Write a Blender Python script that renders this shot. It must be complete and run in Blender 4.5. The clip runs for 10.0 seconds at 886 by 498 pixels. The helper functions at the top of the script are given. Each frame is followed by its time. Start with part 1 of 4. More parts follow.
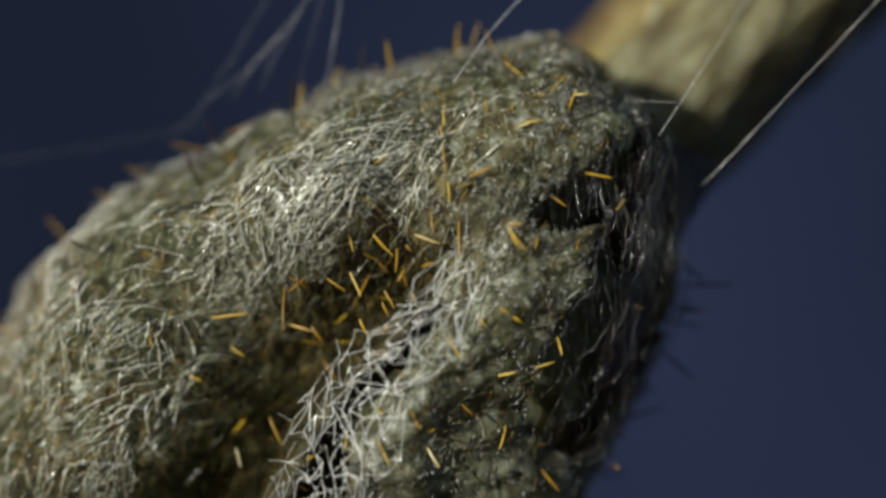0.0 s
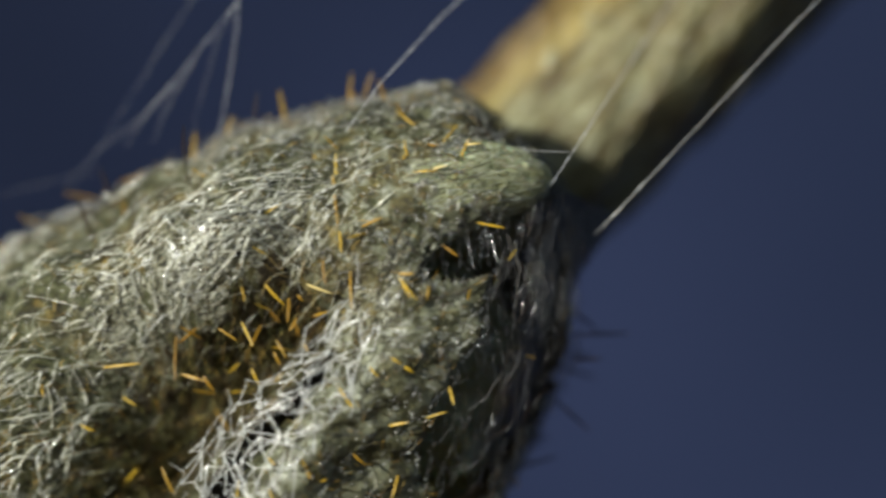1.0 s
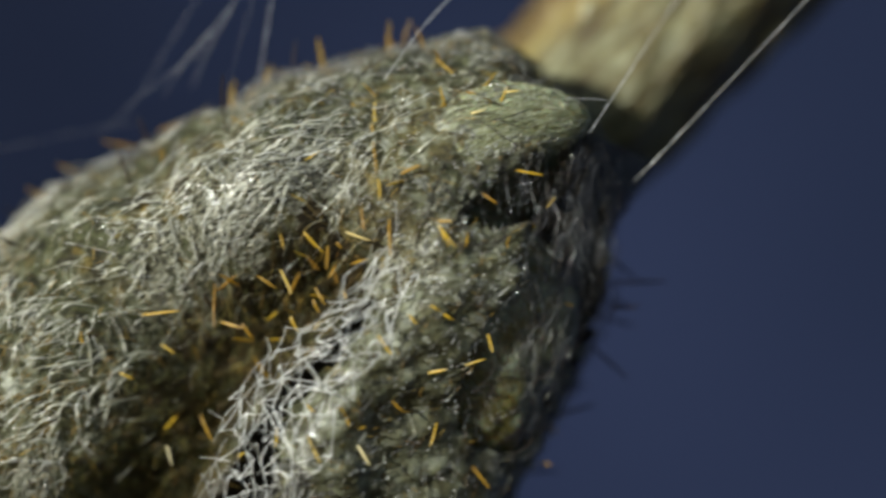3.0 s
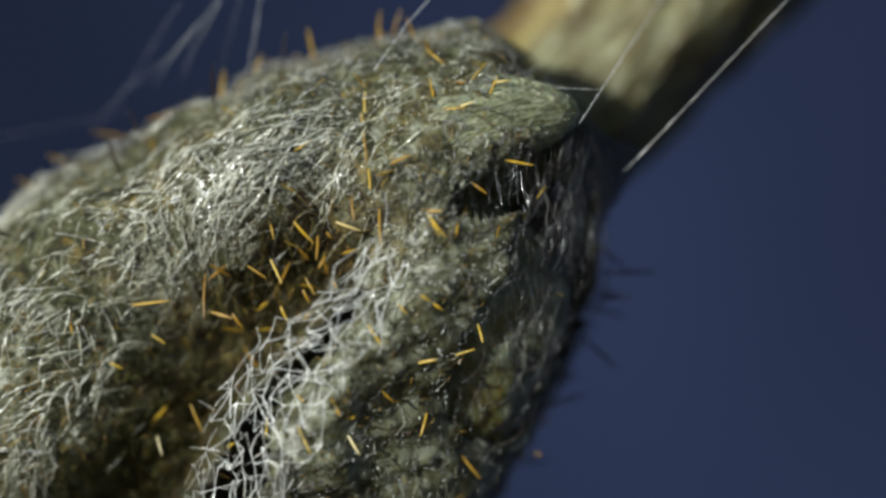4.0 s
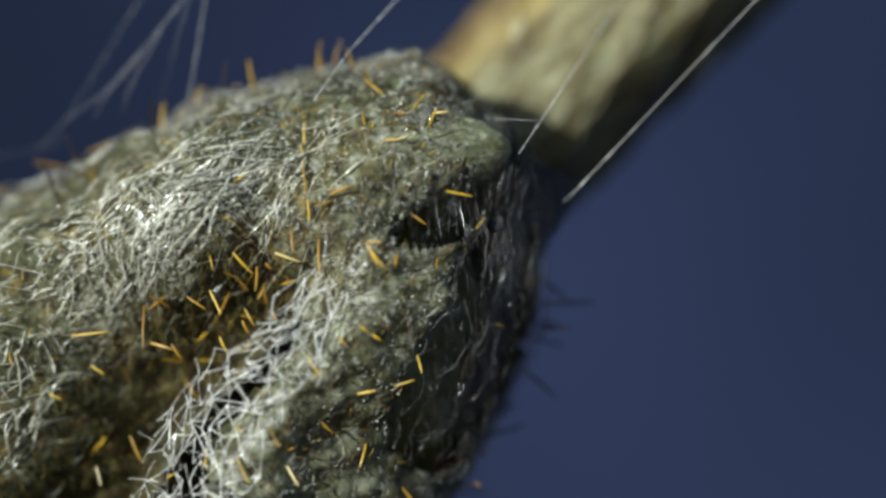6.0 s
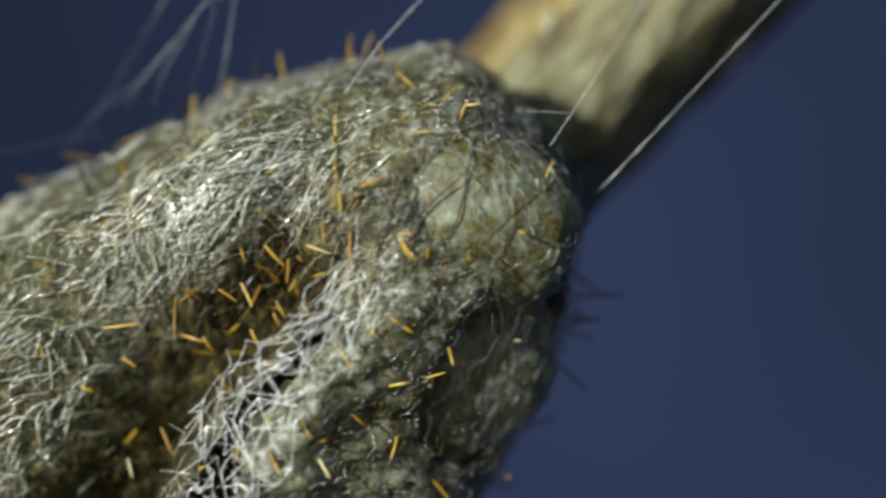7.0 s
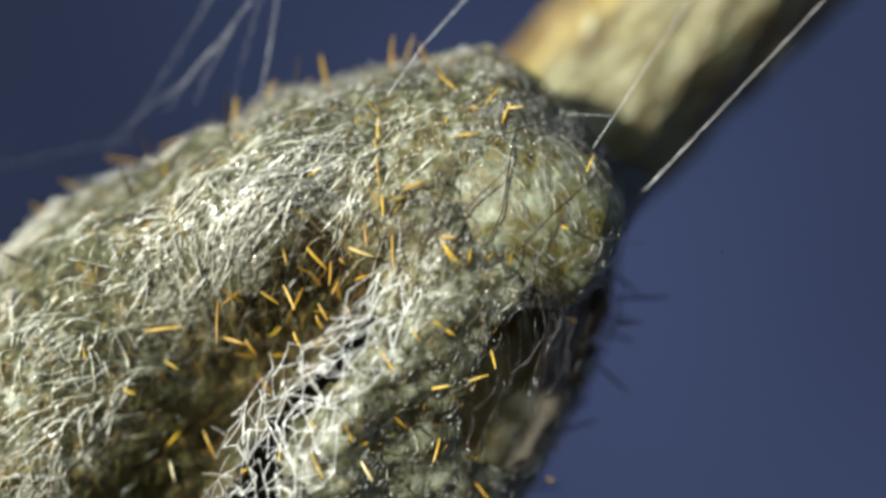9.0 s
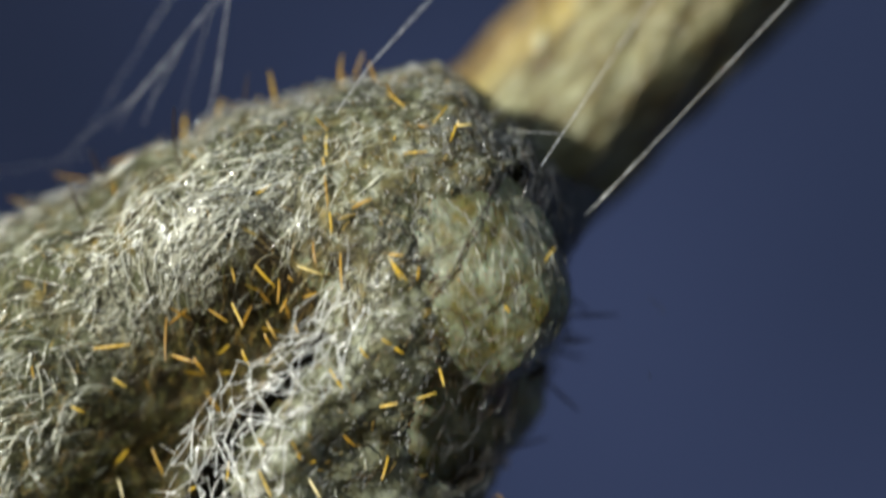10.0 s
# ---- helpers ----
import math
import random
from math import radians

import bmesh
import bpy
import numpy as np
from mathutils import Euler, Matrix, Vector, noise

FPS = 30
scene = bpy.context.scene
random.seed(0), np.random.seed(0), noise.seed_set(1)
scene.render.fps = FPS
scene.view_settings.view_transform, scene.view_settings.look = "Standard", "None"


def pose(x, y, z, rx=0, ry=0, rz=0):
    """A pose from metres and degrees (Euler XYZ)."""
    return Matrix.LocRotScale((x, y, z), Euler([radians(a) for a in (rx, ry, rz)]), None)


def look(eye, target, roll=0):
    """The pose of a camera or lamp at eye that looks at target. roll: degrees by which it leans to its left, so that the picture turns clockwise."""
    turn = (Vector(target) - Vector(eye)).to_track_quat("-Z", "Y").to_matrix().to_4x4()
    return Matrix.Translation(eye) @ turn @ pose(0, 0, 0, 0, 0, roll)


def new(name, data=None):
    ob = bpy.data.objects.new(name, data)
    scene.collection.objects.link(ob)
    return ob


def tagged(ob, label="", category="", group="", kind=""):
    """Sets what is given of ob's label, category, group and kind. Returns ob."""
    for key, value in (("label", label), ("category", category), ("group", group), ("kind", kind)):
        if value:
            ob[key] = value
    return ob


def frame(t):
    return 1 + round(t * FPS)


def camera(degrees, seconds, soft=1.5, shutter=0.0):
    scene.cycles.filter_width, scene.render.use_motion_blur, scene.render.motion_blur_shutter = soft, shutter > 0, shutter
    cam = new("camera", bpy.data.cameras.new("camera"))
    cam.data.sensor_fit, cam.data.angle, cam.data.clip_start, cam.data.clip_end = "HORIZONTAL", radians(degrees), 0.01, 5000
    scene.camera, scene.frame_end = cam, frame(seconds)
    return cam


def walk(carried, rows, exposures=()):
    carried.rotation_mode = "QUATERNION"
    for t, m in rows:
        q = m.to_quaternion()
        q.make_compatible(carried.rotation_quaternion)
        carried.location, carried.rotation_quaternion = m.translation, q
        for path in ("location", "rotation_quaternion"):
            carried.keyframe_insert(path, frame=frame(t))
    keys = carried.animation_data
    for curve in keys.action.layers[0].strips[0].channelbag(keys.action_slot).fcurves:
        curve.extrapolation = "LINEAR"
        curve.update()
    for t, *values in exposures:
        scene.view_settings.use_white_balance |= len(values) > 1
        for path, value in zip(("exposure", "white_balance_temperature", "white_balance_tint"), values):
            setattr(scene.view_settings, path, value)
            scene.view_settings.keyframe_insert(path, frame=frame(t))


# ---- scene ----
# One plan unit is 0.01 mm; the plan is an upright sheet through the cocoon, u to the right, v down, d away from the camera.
S = 1e-5
DIST = 0.075


def P(u, v, d=0.0):
    return Vector(((u - 784) * S, d * S, (441 - v) * S))


# ---- camera: a macro lens a hand's width from the cocoon, shaken by hand ----
cam = camera(12.0, 10.0, soft=3.0, shutter=0.5)
cam.data.dof.use_dof = True
cam.data.dof.focus_distance = DIST - 330 * S
cam.data.dof.aperture_fstop = 31.0

# seconds, and how far the view has swung from its middle, in plan units to the right and down
SHAKE = [
    (0.0, 114, -24), (0.1, 112, -34), (0.2, 71, -29), (0.3, 64, -32), (0.4, 60, -2), (0.5, 75, -6), (0.6, 9, 25),
    (0.7, 5, 28), (0.8, -18, 53), (0.9, -38, 60), (1.0, -75, 63), (1.1, -92, 56), (1.2, -99, 57), (1.3, -110, 60),
    (1.4, -126, 88), (1.5, -87, 103), (1.6, -49, 113), (1.7, -50, 107), (1.8, -51, 75), (1.9, -62, 64), (2.0, -68, 67),
    (2.1, -90, 70), (2.2, -119, 58), (2.3, -125, 41), (2.4, -115, -10), (2.5, -122, -18), (2.6, -122, -34),
    (2.7, -120, -36), (2.8, -72, -35), (2.9, -57, -18), (3.0, -7, -29), (3.1, 4, -30), (3.2, -13, -17),
    (4.3, -34, -53), (4.4, -81, -44), (4.5, -133, -27), (4.6, -165, -32), (4.7, -162, -38), (4.8, -149, -39),
    (4.9, -149, -31), (5.0, -138, -35), (5.1, -140, -41), (5.2, -190, -14), (5.3, -185, -2), (5.4, -177, 18),
    (5.5, -145, 8), (5.6, -141, 13), (5.7, -136, 8), (6.8, -124, 7), (6.9, -107, -2), (7.0, -76, -6),
    (7.1, -55, -16), (7.2, -19, -16), (7.3, 20, -25), (7.4, 71, -28), (7.5, 54, 1), (7.6, 58, -8), (7.7, 53, -19),
    (7.8, 43, -16), (7.9, 51, -17), (8.0, 93, -27), (8.1, 124, -66), (8.2, 133, -76), (8.3, 107, -70), (8.4, 90, -71),
    (8.5, 78, -74), (8.6, 90, -79), (8.7, 69, -81), (8.8, 36, -63), (8.9, 21, -37), (9.0, -2, -1), (9.1, -4, 11),
    (9.2, -29, 38), (9.3, -55, 44), (9.4, -108, 68), (9.5, -114, 62), (9.6, -103, 44), (9.7, -71, 28), (9.8, -100, 19),
    (9.9, -92, 7), (10.0, -92, 30),
]
EXPOSE = [
    (0.0, -0.97, 6370, 6), (0.5, -0.80, 6320, 6), (1.0, -0.48, 6270, 6), (2.0, -0.38, 6270, 6), (2.5, -0.38, 6220, 6), (3.1, -0.65, 6170, 5), (4.5, -0.65, 5900, 4), (5.5, -0.43, 5900, 3),
    (6.8, -0.46, 6000, 4), (7.0, -0.42, 6030, 4), (7.6, -0.26, 6070, 5), (8.0, -0.02, 6170, 5), (8.5, 0.12, 6220, 6), (9.0, 0.17, 6220, 6), (9.5, -0.03, 6220, 6), (10.0, -0.18, 6220, 6),
]


def view(du, dv):
    eye = Vector((-0.4 * du * S, -DIST, 0.4 * dv * S))
    return look(eye, (-du * S, 0, dv * S))


walk(cam, [(t, view(du, dv)) for t, du, dv in SHAKE], EXPOSE)

# ---- light: low sun from the upper left, a dim sky ----
SUN_FROM = Vector((-0.66, -0.66, 0.29)).normalized()
world = bpy.data.worlds.new("world")
scene.world = world
world.use_nodes = True
wn = world.node_tree.nodes
sky = wn.new("ShaderNodeTexSky")
sky.sky_type = "NISHITA"
sky.sun_disc = False
sky.sun_elevation = math.asin(SUN_FROM.z)
sky.sun_rotation = math.atan2(SUN_FROM.x, SUN_FROM.y)
world.node_tree.links.new(sky.outputs[0], wn["Background"].inputs[0])
wn["Background"].inputs[1].default_value = 0.085
sun = new("sun", bpy.data.lights.new("sun", "SUN"))
sun.data.energy, sun.data.angle, sun.data.color = 6.6, radians(1.2), (1.0, 0.982, 0.885)
sun.matrix_world = look(SUN_FROM * 0.5, (0, 0, 0))


# ---- materials ----
def material(name, rough=0.6, spec=0.5):
    m = bpy.data.materials.new(name)
    m.use_nodes = True
    b = m.node_tree.nodes["Principled BSDF"]
    b.inputs["Roughness"].default_value = rough
    b.inputs["Specular IOR Level"].default_value = spec
    return m, m.node_tree, b


def ramp(tree, fac, stops):
    r = tree.nodes.new("ShaderNodeValToRGB")
    while len(r.color_ramp.elements) < len(stops):
        r.color_ramp.elements.new(0.5)
    for e, (p, c) in zip(r.color_ramp.elements, stops):
        e.position, e.color = p, (*c, 1)
    tree.links.new(fac, r.inputs[0])
    return r.outputs[0]


def noise_tex(tree, scale, detail=4.0, rough=0.6, coords="Object"):
    """Noise whose size is given per metre."""
    c = tree.nodes.new("ShaderNodeTexCoord")
    n = tree.nodes.new("ShaderNodeTexNoise")
    n.inputs["Scale"].default_value = scale
    n.inputs["Detail"].default_value = detail
    n.inputs["Roughness"].default_value = rough
    tree.links.new(c.outputs[coords], n.inputs["Vector"])
    return n.outputs["Fac"]


def mixed(tree, fac, a, b, blend="MIX"):
    m = tree.nodes.new("ShaderNodeMix")
    m.data_type, m.blend_type = "RGBA", blend
    for sock, val in ((m.inputs[0], fac), (m.inputs[6], a), (m.inputs[7], b)):
        if isinstance(val, bpy.types.NodeSocket):
            tree.links.new(val, sock)
        else:
            sock.default_value = val if isinstance(val, (int, float)) else (*val, 1)
    return m.outputs[2]


def bumped(tree, b, height, dist, strength=0.6):
    n = tree.nodes.new("ShaderNodeBump")
    n.inputs["Distance"].default_value = dist
    n.inputs["Strength"].default_value = strength
    tree.links.new(height, n.inputs["Height"])
    tree.links.new(n.outputs[0], b.inputs["Normal"])


def mottled(name, stops, big, small, rough=0.7, spec=0.4, bump=6, amount=0.8):
    m, tree, b = material(name, rough, spec)
    col = ramp(tree, noise_tex(tree, big), stops)
    fine = noise_tex(tree, small, 5.0, 0.7)
    col = mixed(tree, 0.55, col, ramp(tree, fine, [(0.3, (0.25, 0.25, 0.25)), (0.7, (1.5, 1.5, 1.5))]), "MULTIPLY")
    tree.links.new(col, b.inputs["Base Color"])
    bumped(tree, b, fine, bump * S, amount)
    return m


def fibre_mat(name, stops, rough=0.35, spec=0.6, coat=0.0):
    m, tree, b = material(name, rough, spec)
    b.inputs["Coat Weight"].default_value = coat
    b.inputs["Coat Roughness"].default_value = 0.13
    b.inputs["Coat IOR"].default_value = 2.1
    g = tree.nodes.new("ShaderNodeNewGeometry")
    col = ramp(tree, g.outputs["Random Per Island"], stops)
    streak = noise_tex(tree, 9000.0, 2.0)
    col = mixed(tree, 0.5, col, ramp(tree, streak, [(0.3, (0.45, 0.45, 0.45)), (0.7, (1.25, 1.25, 1.25))]), "MULTIPLY")
    tree.links.new(col, b.inputs["Base Color"])
    return m


def shell_material():
    m, tree, b = material("felted_shell", 0.42, 0.6)
    b.inputs["Coat Weight"].default_value = 0.3
    b.inputs["Coat Roughness"].default_value = 0.22
    hue = noise_tex(tree, 650.0, 3.0)
    cells = noise_tex(tree, 2600.0, 3.0, 0.6)
    fine = noise_tex(tree, 9000.0, 4.0, 0.75)
    green = ramp(tree, cells, [(0.34, (0.022, 0.022, 0.009)), (0.46, (0.06, 0.062, 0.024)), (0.57, (0.125, 0.13, 0.06)), (0.70, (0.34, 0.345, 0.25))])
    brown = ramp(tree, cells, [(0.32, (0.025, 0.019, 0.005)), (0.5, (0.102, 0.081, 0.032)), (0.68, (0.289, 0.238, 0.111))])
    col = mixed(tree, ramp(tree, hue, [(0.36, (0.9, 0.9, 0.9)), (0.52, (0.0, 0.0, 0.0))]), green, brown)
    amber = noise_tex(tree, 1900.0, 2.0, 0.5)
    col = mixed(tree, ramp(tree, amber, [(0.60, (0.0, 0.0, 0.0)), (0.68, (0.4, 0.4, 0.4))]), col, (0.42, 0.29, 0.05))
    col = mixed(tree, 0.65, col, ramp(tree, fine, [(0.3, (0.3, 0.3, 0.3)), (0.7, (1.6, 1.6, 1.6))]), "MULTIPLY")
    tree.links.new(col, b.inputs["Base Color"])
    bumped(tree, b, fine, 12 * S, 1.0)
    tree.links.new(b.inputs["Normal"].links[0].from_socket, b.inputs["Coat Normal"])
    return m


M_SHELL = shell_material()
# Brown fibre of the furrow, taken darker to carry the shade of its depth.
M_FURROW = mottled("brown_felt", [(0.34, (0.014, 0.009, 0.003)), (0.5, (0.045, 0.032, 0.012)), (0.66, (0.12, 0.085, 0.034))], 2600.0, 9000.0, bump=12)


def combed(name, stops, along, rough=0.4, amount=1.0):
    """Felted silk, its grain drawn out along the cocoon."""
    m, tree, b = material(name, rough, 0.6)
    b.inputs["Coat Weight"].default_value = 0.35
    b.inputs["Coat Roughness"].default_value = 0.25
    c = tree.nodes.new("ShaderNodeTexCoord")
    mp = tree.nodes.new("ShaderNodeMapping")
    mp.vector_type = "TEXTURE"
    mp.inputs["Rotation"].default_value = (0, math.radians(-along), 0)
    mp.inputs["Scale"].default_value = (3.6, 1, 1)
    tree.links.new(c.outputs["Object"], mp.inputs["Vector"])
    n = tree.nodes.new("ShaderNodeTexNoise")
    n.inputs["Scale"].default_value, n.inputs["Detail"].default_value, n.inputs["Roughness"].default_value = 16000.0, 4.0, 0.65
    tree.links.new(mp.outputs[0], n.inputs["Vector"])
    tint = ramp(tree, noise_tex(tree, 2200.0, 3.0), [(0.36, (0.55, 0.52, 0.36)), (0.6, (1.0, 1.0, 1.0))])
    tree.links.new(mixed(tree, 1.0, ramp(tree, n.outputs["Fac"], stops), tint, "MULTIPLY"), b.inputs["Base Color"])
    bumped(tree, b, n.outputs["Fac"], 10 * S, amount)
    return m


M_FELT = combed("white_felt", [(0.40, (0.025, 0.023, 0.012)), (0.52, (0.26, 0.255, 0.18)), (0.66, (0.80, 0.80, 0.72))], 52)
M_FLANK = mottled("flank_skin", [(0.34, (0.05, 0.046, 0.026)), (0.45, (0.12, 0.116, 0.066)), (0.54, (0.19, 0.195, 0.125)), (0.66, (0.34, 0.35, 0.265))], 2300.0, 7000.0, 0.35, 0.6, bump=5, amount=0.45)
# Darker copy of the flank's silk, with the lower flank's shade in its colour.
M_DIM = combed("shaded_felt", [(0.36, (0.025, 0.023, 0.018)), (0.52, (0.08, 0.076, 0.062)), (0.68, (0.23, 0.225, 0.20))], 52, 0.35, 0.7)
M_CROWN = mottled("crown_felt", [(0.34, (0.036, 0.032, 0.012)), (0.43, (0.115, 0.094, 0.022)), (0.5, (0.135, 0.128, 0.062)), (0.58, (0.22, 0.222, 0.15)), (0.7, (0.42, 0.43, 0.37))], 3000.0, 9000.0, 0.32, 0.65, bump=9, amount=0.8)
M_HEAD = mottled("pale_skin", [(0.34, (0.386, 0.35, 0.12)), (0.5, (0.515, 0.538, 0.285)), (0.66, (0.699, 0.718, 0.497))], 1500.0, 8000.0, 0.36, 0.6, bump=10)
M_HEAD.node_tree.nodes["Principled BSDF"].inputs["Subsurface Weight"].default_value = 0.35
M_HEAD.node_tree.nodes["Principled BSDF"].inputs["Subsurface Scale"].default_value = 30 * S
# Inner wall and cut edges: the hollow's shade is put into their colour.
M_LINING = mottled("shaded_lining", [(0.3, (0.05, 0.042, 0.032)), (0.7, (0.17, 0.15, 0.11))], 1500.0, 8000.0)
M_LARVA = mottled("larva_skin", [(0.32, (0.045, 0.04, 0.014)), (0.40, (0.15, 0.126, 0.03)), (0.48, (0.145, 0.142, 0.07)), (0.56, (0.20, 0.21, 0.125)), (0.68, (0.32, 0.335, 0.24))], 2500.0, 8000.0, 0.34, 0.5, bump=6, amount=0.6)
M_LARVA.node_tree.nodes["Principled BSDF"].inputs["Coat Weight"].default_value = 0.4
M_LARVA.node_tree.nodes["Principled BSDF"].inputs["Subsurface Weight"].default_value = 0.35
M_LARVA.node_tree.nodes["Principled BSDF"].inputs["Subsurface Scale"].default_value = 30 * S


TWIG_BASE, TWIG_END = P(955, 290, 260), P(3555, -2310, 420)
TWIG_TURN = (TWIG_END - TWIG_BASE).normalized().to_track_quat("Z", "Y").to_matrix()
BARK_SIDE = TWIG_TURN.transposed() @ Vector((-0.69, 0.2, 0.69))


def bark_material():
    m, tree, b = material("twig_bark", 0.36, 0.65)
    c = tree.nodes.new("ShaderNodeTexCoord")
    mp = tree.nodes.new("ShaderNodeMapping")
    mp.inputs["Scale"].default_value = (1, 1, 0.3)
    tree.links.new(c.outputs["Object"], mp.inputs["Vector"])

    def grain(scale, detail):
        n = tree.nodes.new("ShaderNodeTexNoise")
        n.inputs["Scale"].default_value, n.inputs["Detail"].default_value = scale, detail
        tree.links.new(mp.outputs[0], n.inputs["Vector"])
        return n.outputs["Fac"]

    col = ramp(tree, grain(3800.0, 5.0), [(0.30, (0.09, 0.058, 0.017)), (0.45, (0.17, 0.14, 0.056)), (0.58, (0.25, 0.235, 0.12)), (0.74, (0.40, 0.39, 0.25))])
    # colour goes to yellow, then dark brown, round towards the upper left
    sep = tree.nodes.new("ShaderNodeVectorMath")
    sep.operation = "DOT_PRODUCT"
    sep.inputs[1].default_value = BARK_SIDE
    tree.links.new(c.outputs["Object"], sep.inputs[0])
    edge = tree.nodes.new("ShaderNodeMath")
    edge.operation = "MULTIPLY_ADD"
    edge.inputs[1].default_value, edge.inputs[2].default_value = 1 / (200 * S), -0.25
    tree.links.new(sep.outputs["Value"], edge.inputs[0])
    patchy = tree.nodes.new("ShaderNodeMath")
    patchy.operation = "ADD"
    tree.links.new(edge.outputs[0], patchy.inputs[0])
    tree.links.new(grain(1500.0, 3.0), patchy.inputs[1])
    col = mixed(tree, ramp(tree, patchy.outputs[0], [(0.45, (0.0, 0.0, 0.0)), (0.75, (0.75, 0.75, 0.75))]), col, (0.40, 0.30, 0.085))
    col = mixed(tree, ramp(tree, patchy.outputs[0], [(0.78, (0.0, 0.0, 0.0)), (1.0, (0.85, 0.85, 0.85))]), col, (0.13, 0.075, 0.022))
    fine = grain(7000.0, 5.0)
    col = mixed(tree, 0.6, col, ramp(tree, fine, [(0.3, (0.35, 0.33, 0.3)), (0.7, (1.45, 1.45, 1.45))]), "MULTIPLY")
    tree.links.new(col, b.inputs["Base Color"])
    bumped(tree, b, fine, 22 * S, 0.9)
    return m


M_BARK = bark_material()
M_FLAKE = mottled("bark_flake", [(0.3, (0.378, 0.324, 0.162)), (0.7, (0.63, 0.612, 0.45))], 2500.0, 9000.0)
M_WHITE = fibre_mat("white_silk", [(0.0, (0.26, 0.25, 0.15)), (0.35, (0.45, 0.44, 0.34)), (0.7, (0.62, 0.62, 0.48)), (1.0, (0.86, 0.86, 0.82))], 0.25, 0.9, 1.0)
M_RIDGE = fibre_mat("ridge_silk", [(0.0, (0.62, 0.60, 0.44)), (0.3, (0.84, 0.83, 0.74)), (0.65, (0.86, 0.86, 0.70)), (1.0, (0.96, 0.96, 0.93))], 0.2, 0.9, 1.0)
M_NET = fibre_mat("net_silk", [(0.0, (0.86, 0.86, 0.80)), (0.5, (0.94, 0.94, 0.92)), (1.0, (0.98, 0.98, 0.98))], 0.2, 0.9, 1.0)
M_OLIVE = fibre_mat("olive_silk", [(0.0, (0.03, 0.03, 0.01)), (0.45, (0.075, 0.075, 0.026)), (0.8, (0.17, 0.17, 0.07)), (1.0, (0.32, 0.29, 0.12))], 0.3, 0.7)
M_FILM = fibre_mat("pale_film", [(0.0, (0.255, 0.264, 0.111)), (0.5, (0.493, 0.518, 0.306)), (1.0, (0.765, 0.773, 0.663))], 0.25, 0.8, 0.6)
M_GREY = fibre_mat("grey_silk", [(0.0, (0.10, 0.10, 0.09)), (0.5, (0.24, 0.24, 0.23)), (1.0, (0.60, 0.60, 0.62))], 0.25, 0.9, 1.0)
M_FUR = fibre_mat("dark_fur", [(0.0, (0.025, 0.024, 0.007)), (0.45, (0.055, 0.058, 0.017)), (0.85, (0.17, 0.17, 0.055)), (1.0, (0.44, 0.35, 0.11))], 0.3, 0.6)
M_MESH = fibre_mat("mesh_silk", [(0.0, (0.12, 0.12, 0.12)), (0.6, (0.30, 0.30, 0.31)), (1.0, (0.6, 0.6, 0.63))], 0.2, 0.9, 1.0)
M_DARK = fibre_mat("dark_hair", [(0.0, (0.012, 0.010, 0.012)), (1.0, (0.06, 0.035, 0.02))], 0.4, 0.5)
M_BROWN = fibre_mat("brown_silk", [(0.0, (0.018, 0.012, 0.005)), (0.5, (0.055, 0.037, 0.012)), (0.85, (0.15, 0.10, 0.028)), (1.0, (0.42, 0.30, 0.09))], 0.35, 0.6)
# Web and end threads: silk coloured near black to stand in for shade.
M_WEB = mottled("shaded_film", [(0.35, (0.022, 0.022, 0.024)), (0.65, (0.08, 0.08, 0.084))], 1800.0, 9000.0, 0.35, 0.6)
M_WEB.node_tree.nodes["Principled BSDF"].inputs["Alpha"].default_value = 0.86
M_GLINT = fibre_mat("shaded_silk", [(0.0, (0.03, 0.03, 0.034)), (0.7, (0.07, 0.07, 0.078)), (1.0, (0.2, 0.2, 0.22))], 0.2, 0.9, 1.0)
M_AMBER = fibre_mat("amber_silk", [(0.0, (0.16, 0.085, 0.015)), (0.5, (0.36, 0.21, 0.035)), (1.0, (0.62, 0.42, 0.09))], 0.3, 0.6, 0.5)
M_STRAND = fibre_mat("strand_silk", [(0.0, (0.7, 0.7, 0.72)), (1.0, (0.85, 0.85, 0.86))], 0.25, 0.8)


def bristle_material():
    m, tree, b = material("amber_bristle", 0.3, 0.6)
    o = tree.nodes.new("ShaderNodeObjectInfo")
    col = ramp(tree, o.outputs["Random"], [(0.0, (0.30, 0.15, 0.012)), (0.3, (0.50, 0.29, 0.018)), (0.75, (0.66, 0.43, 0.03)), (0.92, (0.72, 0.50, 0.07)), (1.0, (0.85, 0.74, 0.45))])
    tree.links.new(col, b.inputs["Base Color"])
    return m


M_BRISTLE = bristle_material()


def backdrop_material():
    m, tree, b = material("blue_distance", 0.9, 0.1)
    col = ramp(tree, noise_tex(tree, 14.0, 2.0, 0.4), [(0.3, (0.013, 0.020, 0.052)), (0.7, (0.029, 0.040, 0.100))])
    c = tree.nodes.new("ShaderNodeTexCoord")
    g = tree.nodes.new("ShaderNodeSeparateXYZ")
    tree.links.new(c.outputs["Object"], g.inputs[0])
    # colour falls off towards the left
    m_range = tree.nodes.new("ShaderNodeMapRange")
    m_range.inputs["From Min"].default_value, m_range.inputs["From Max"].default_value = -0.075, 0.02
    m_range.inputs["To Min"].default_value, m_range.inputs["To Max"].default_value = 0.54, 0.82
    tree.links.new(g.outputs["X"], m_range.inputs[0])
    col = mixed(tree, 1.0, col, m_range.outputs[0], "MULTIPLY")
    tree.links.new(col, b.inputs["Base Color"])
    return m


M_BACK = backdrop_material()


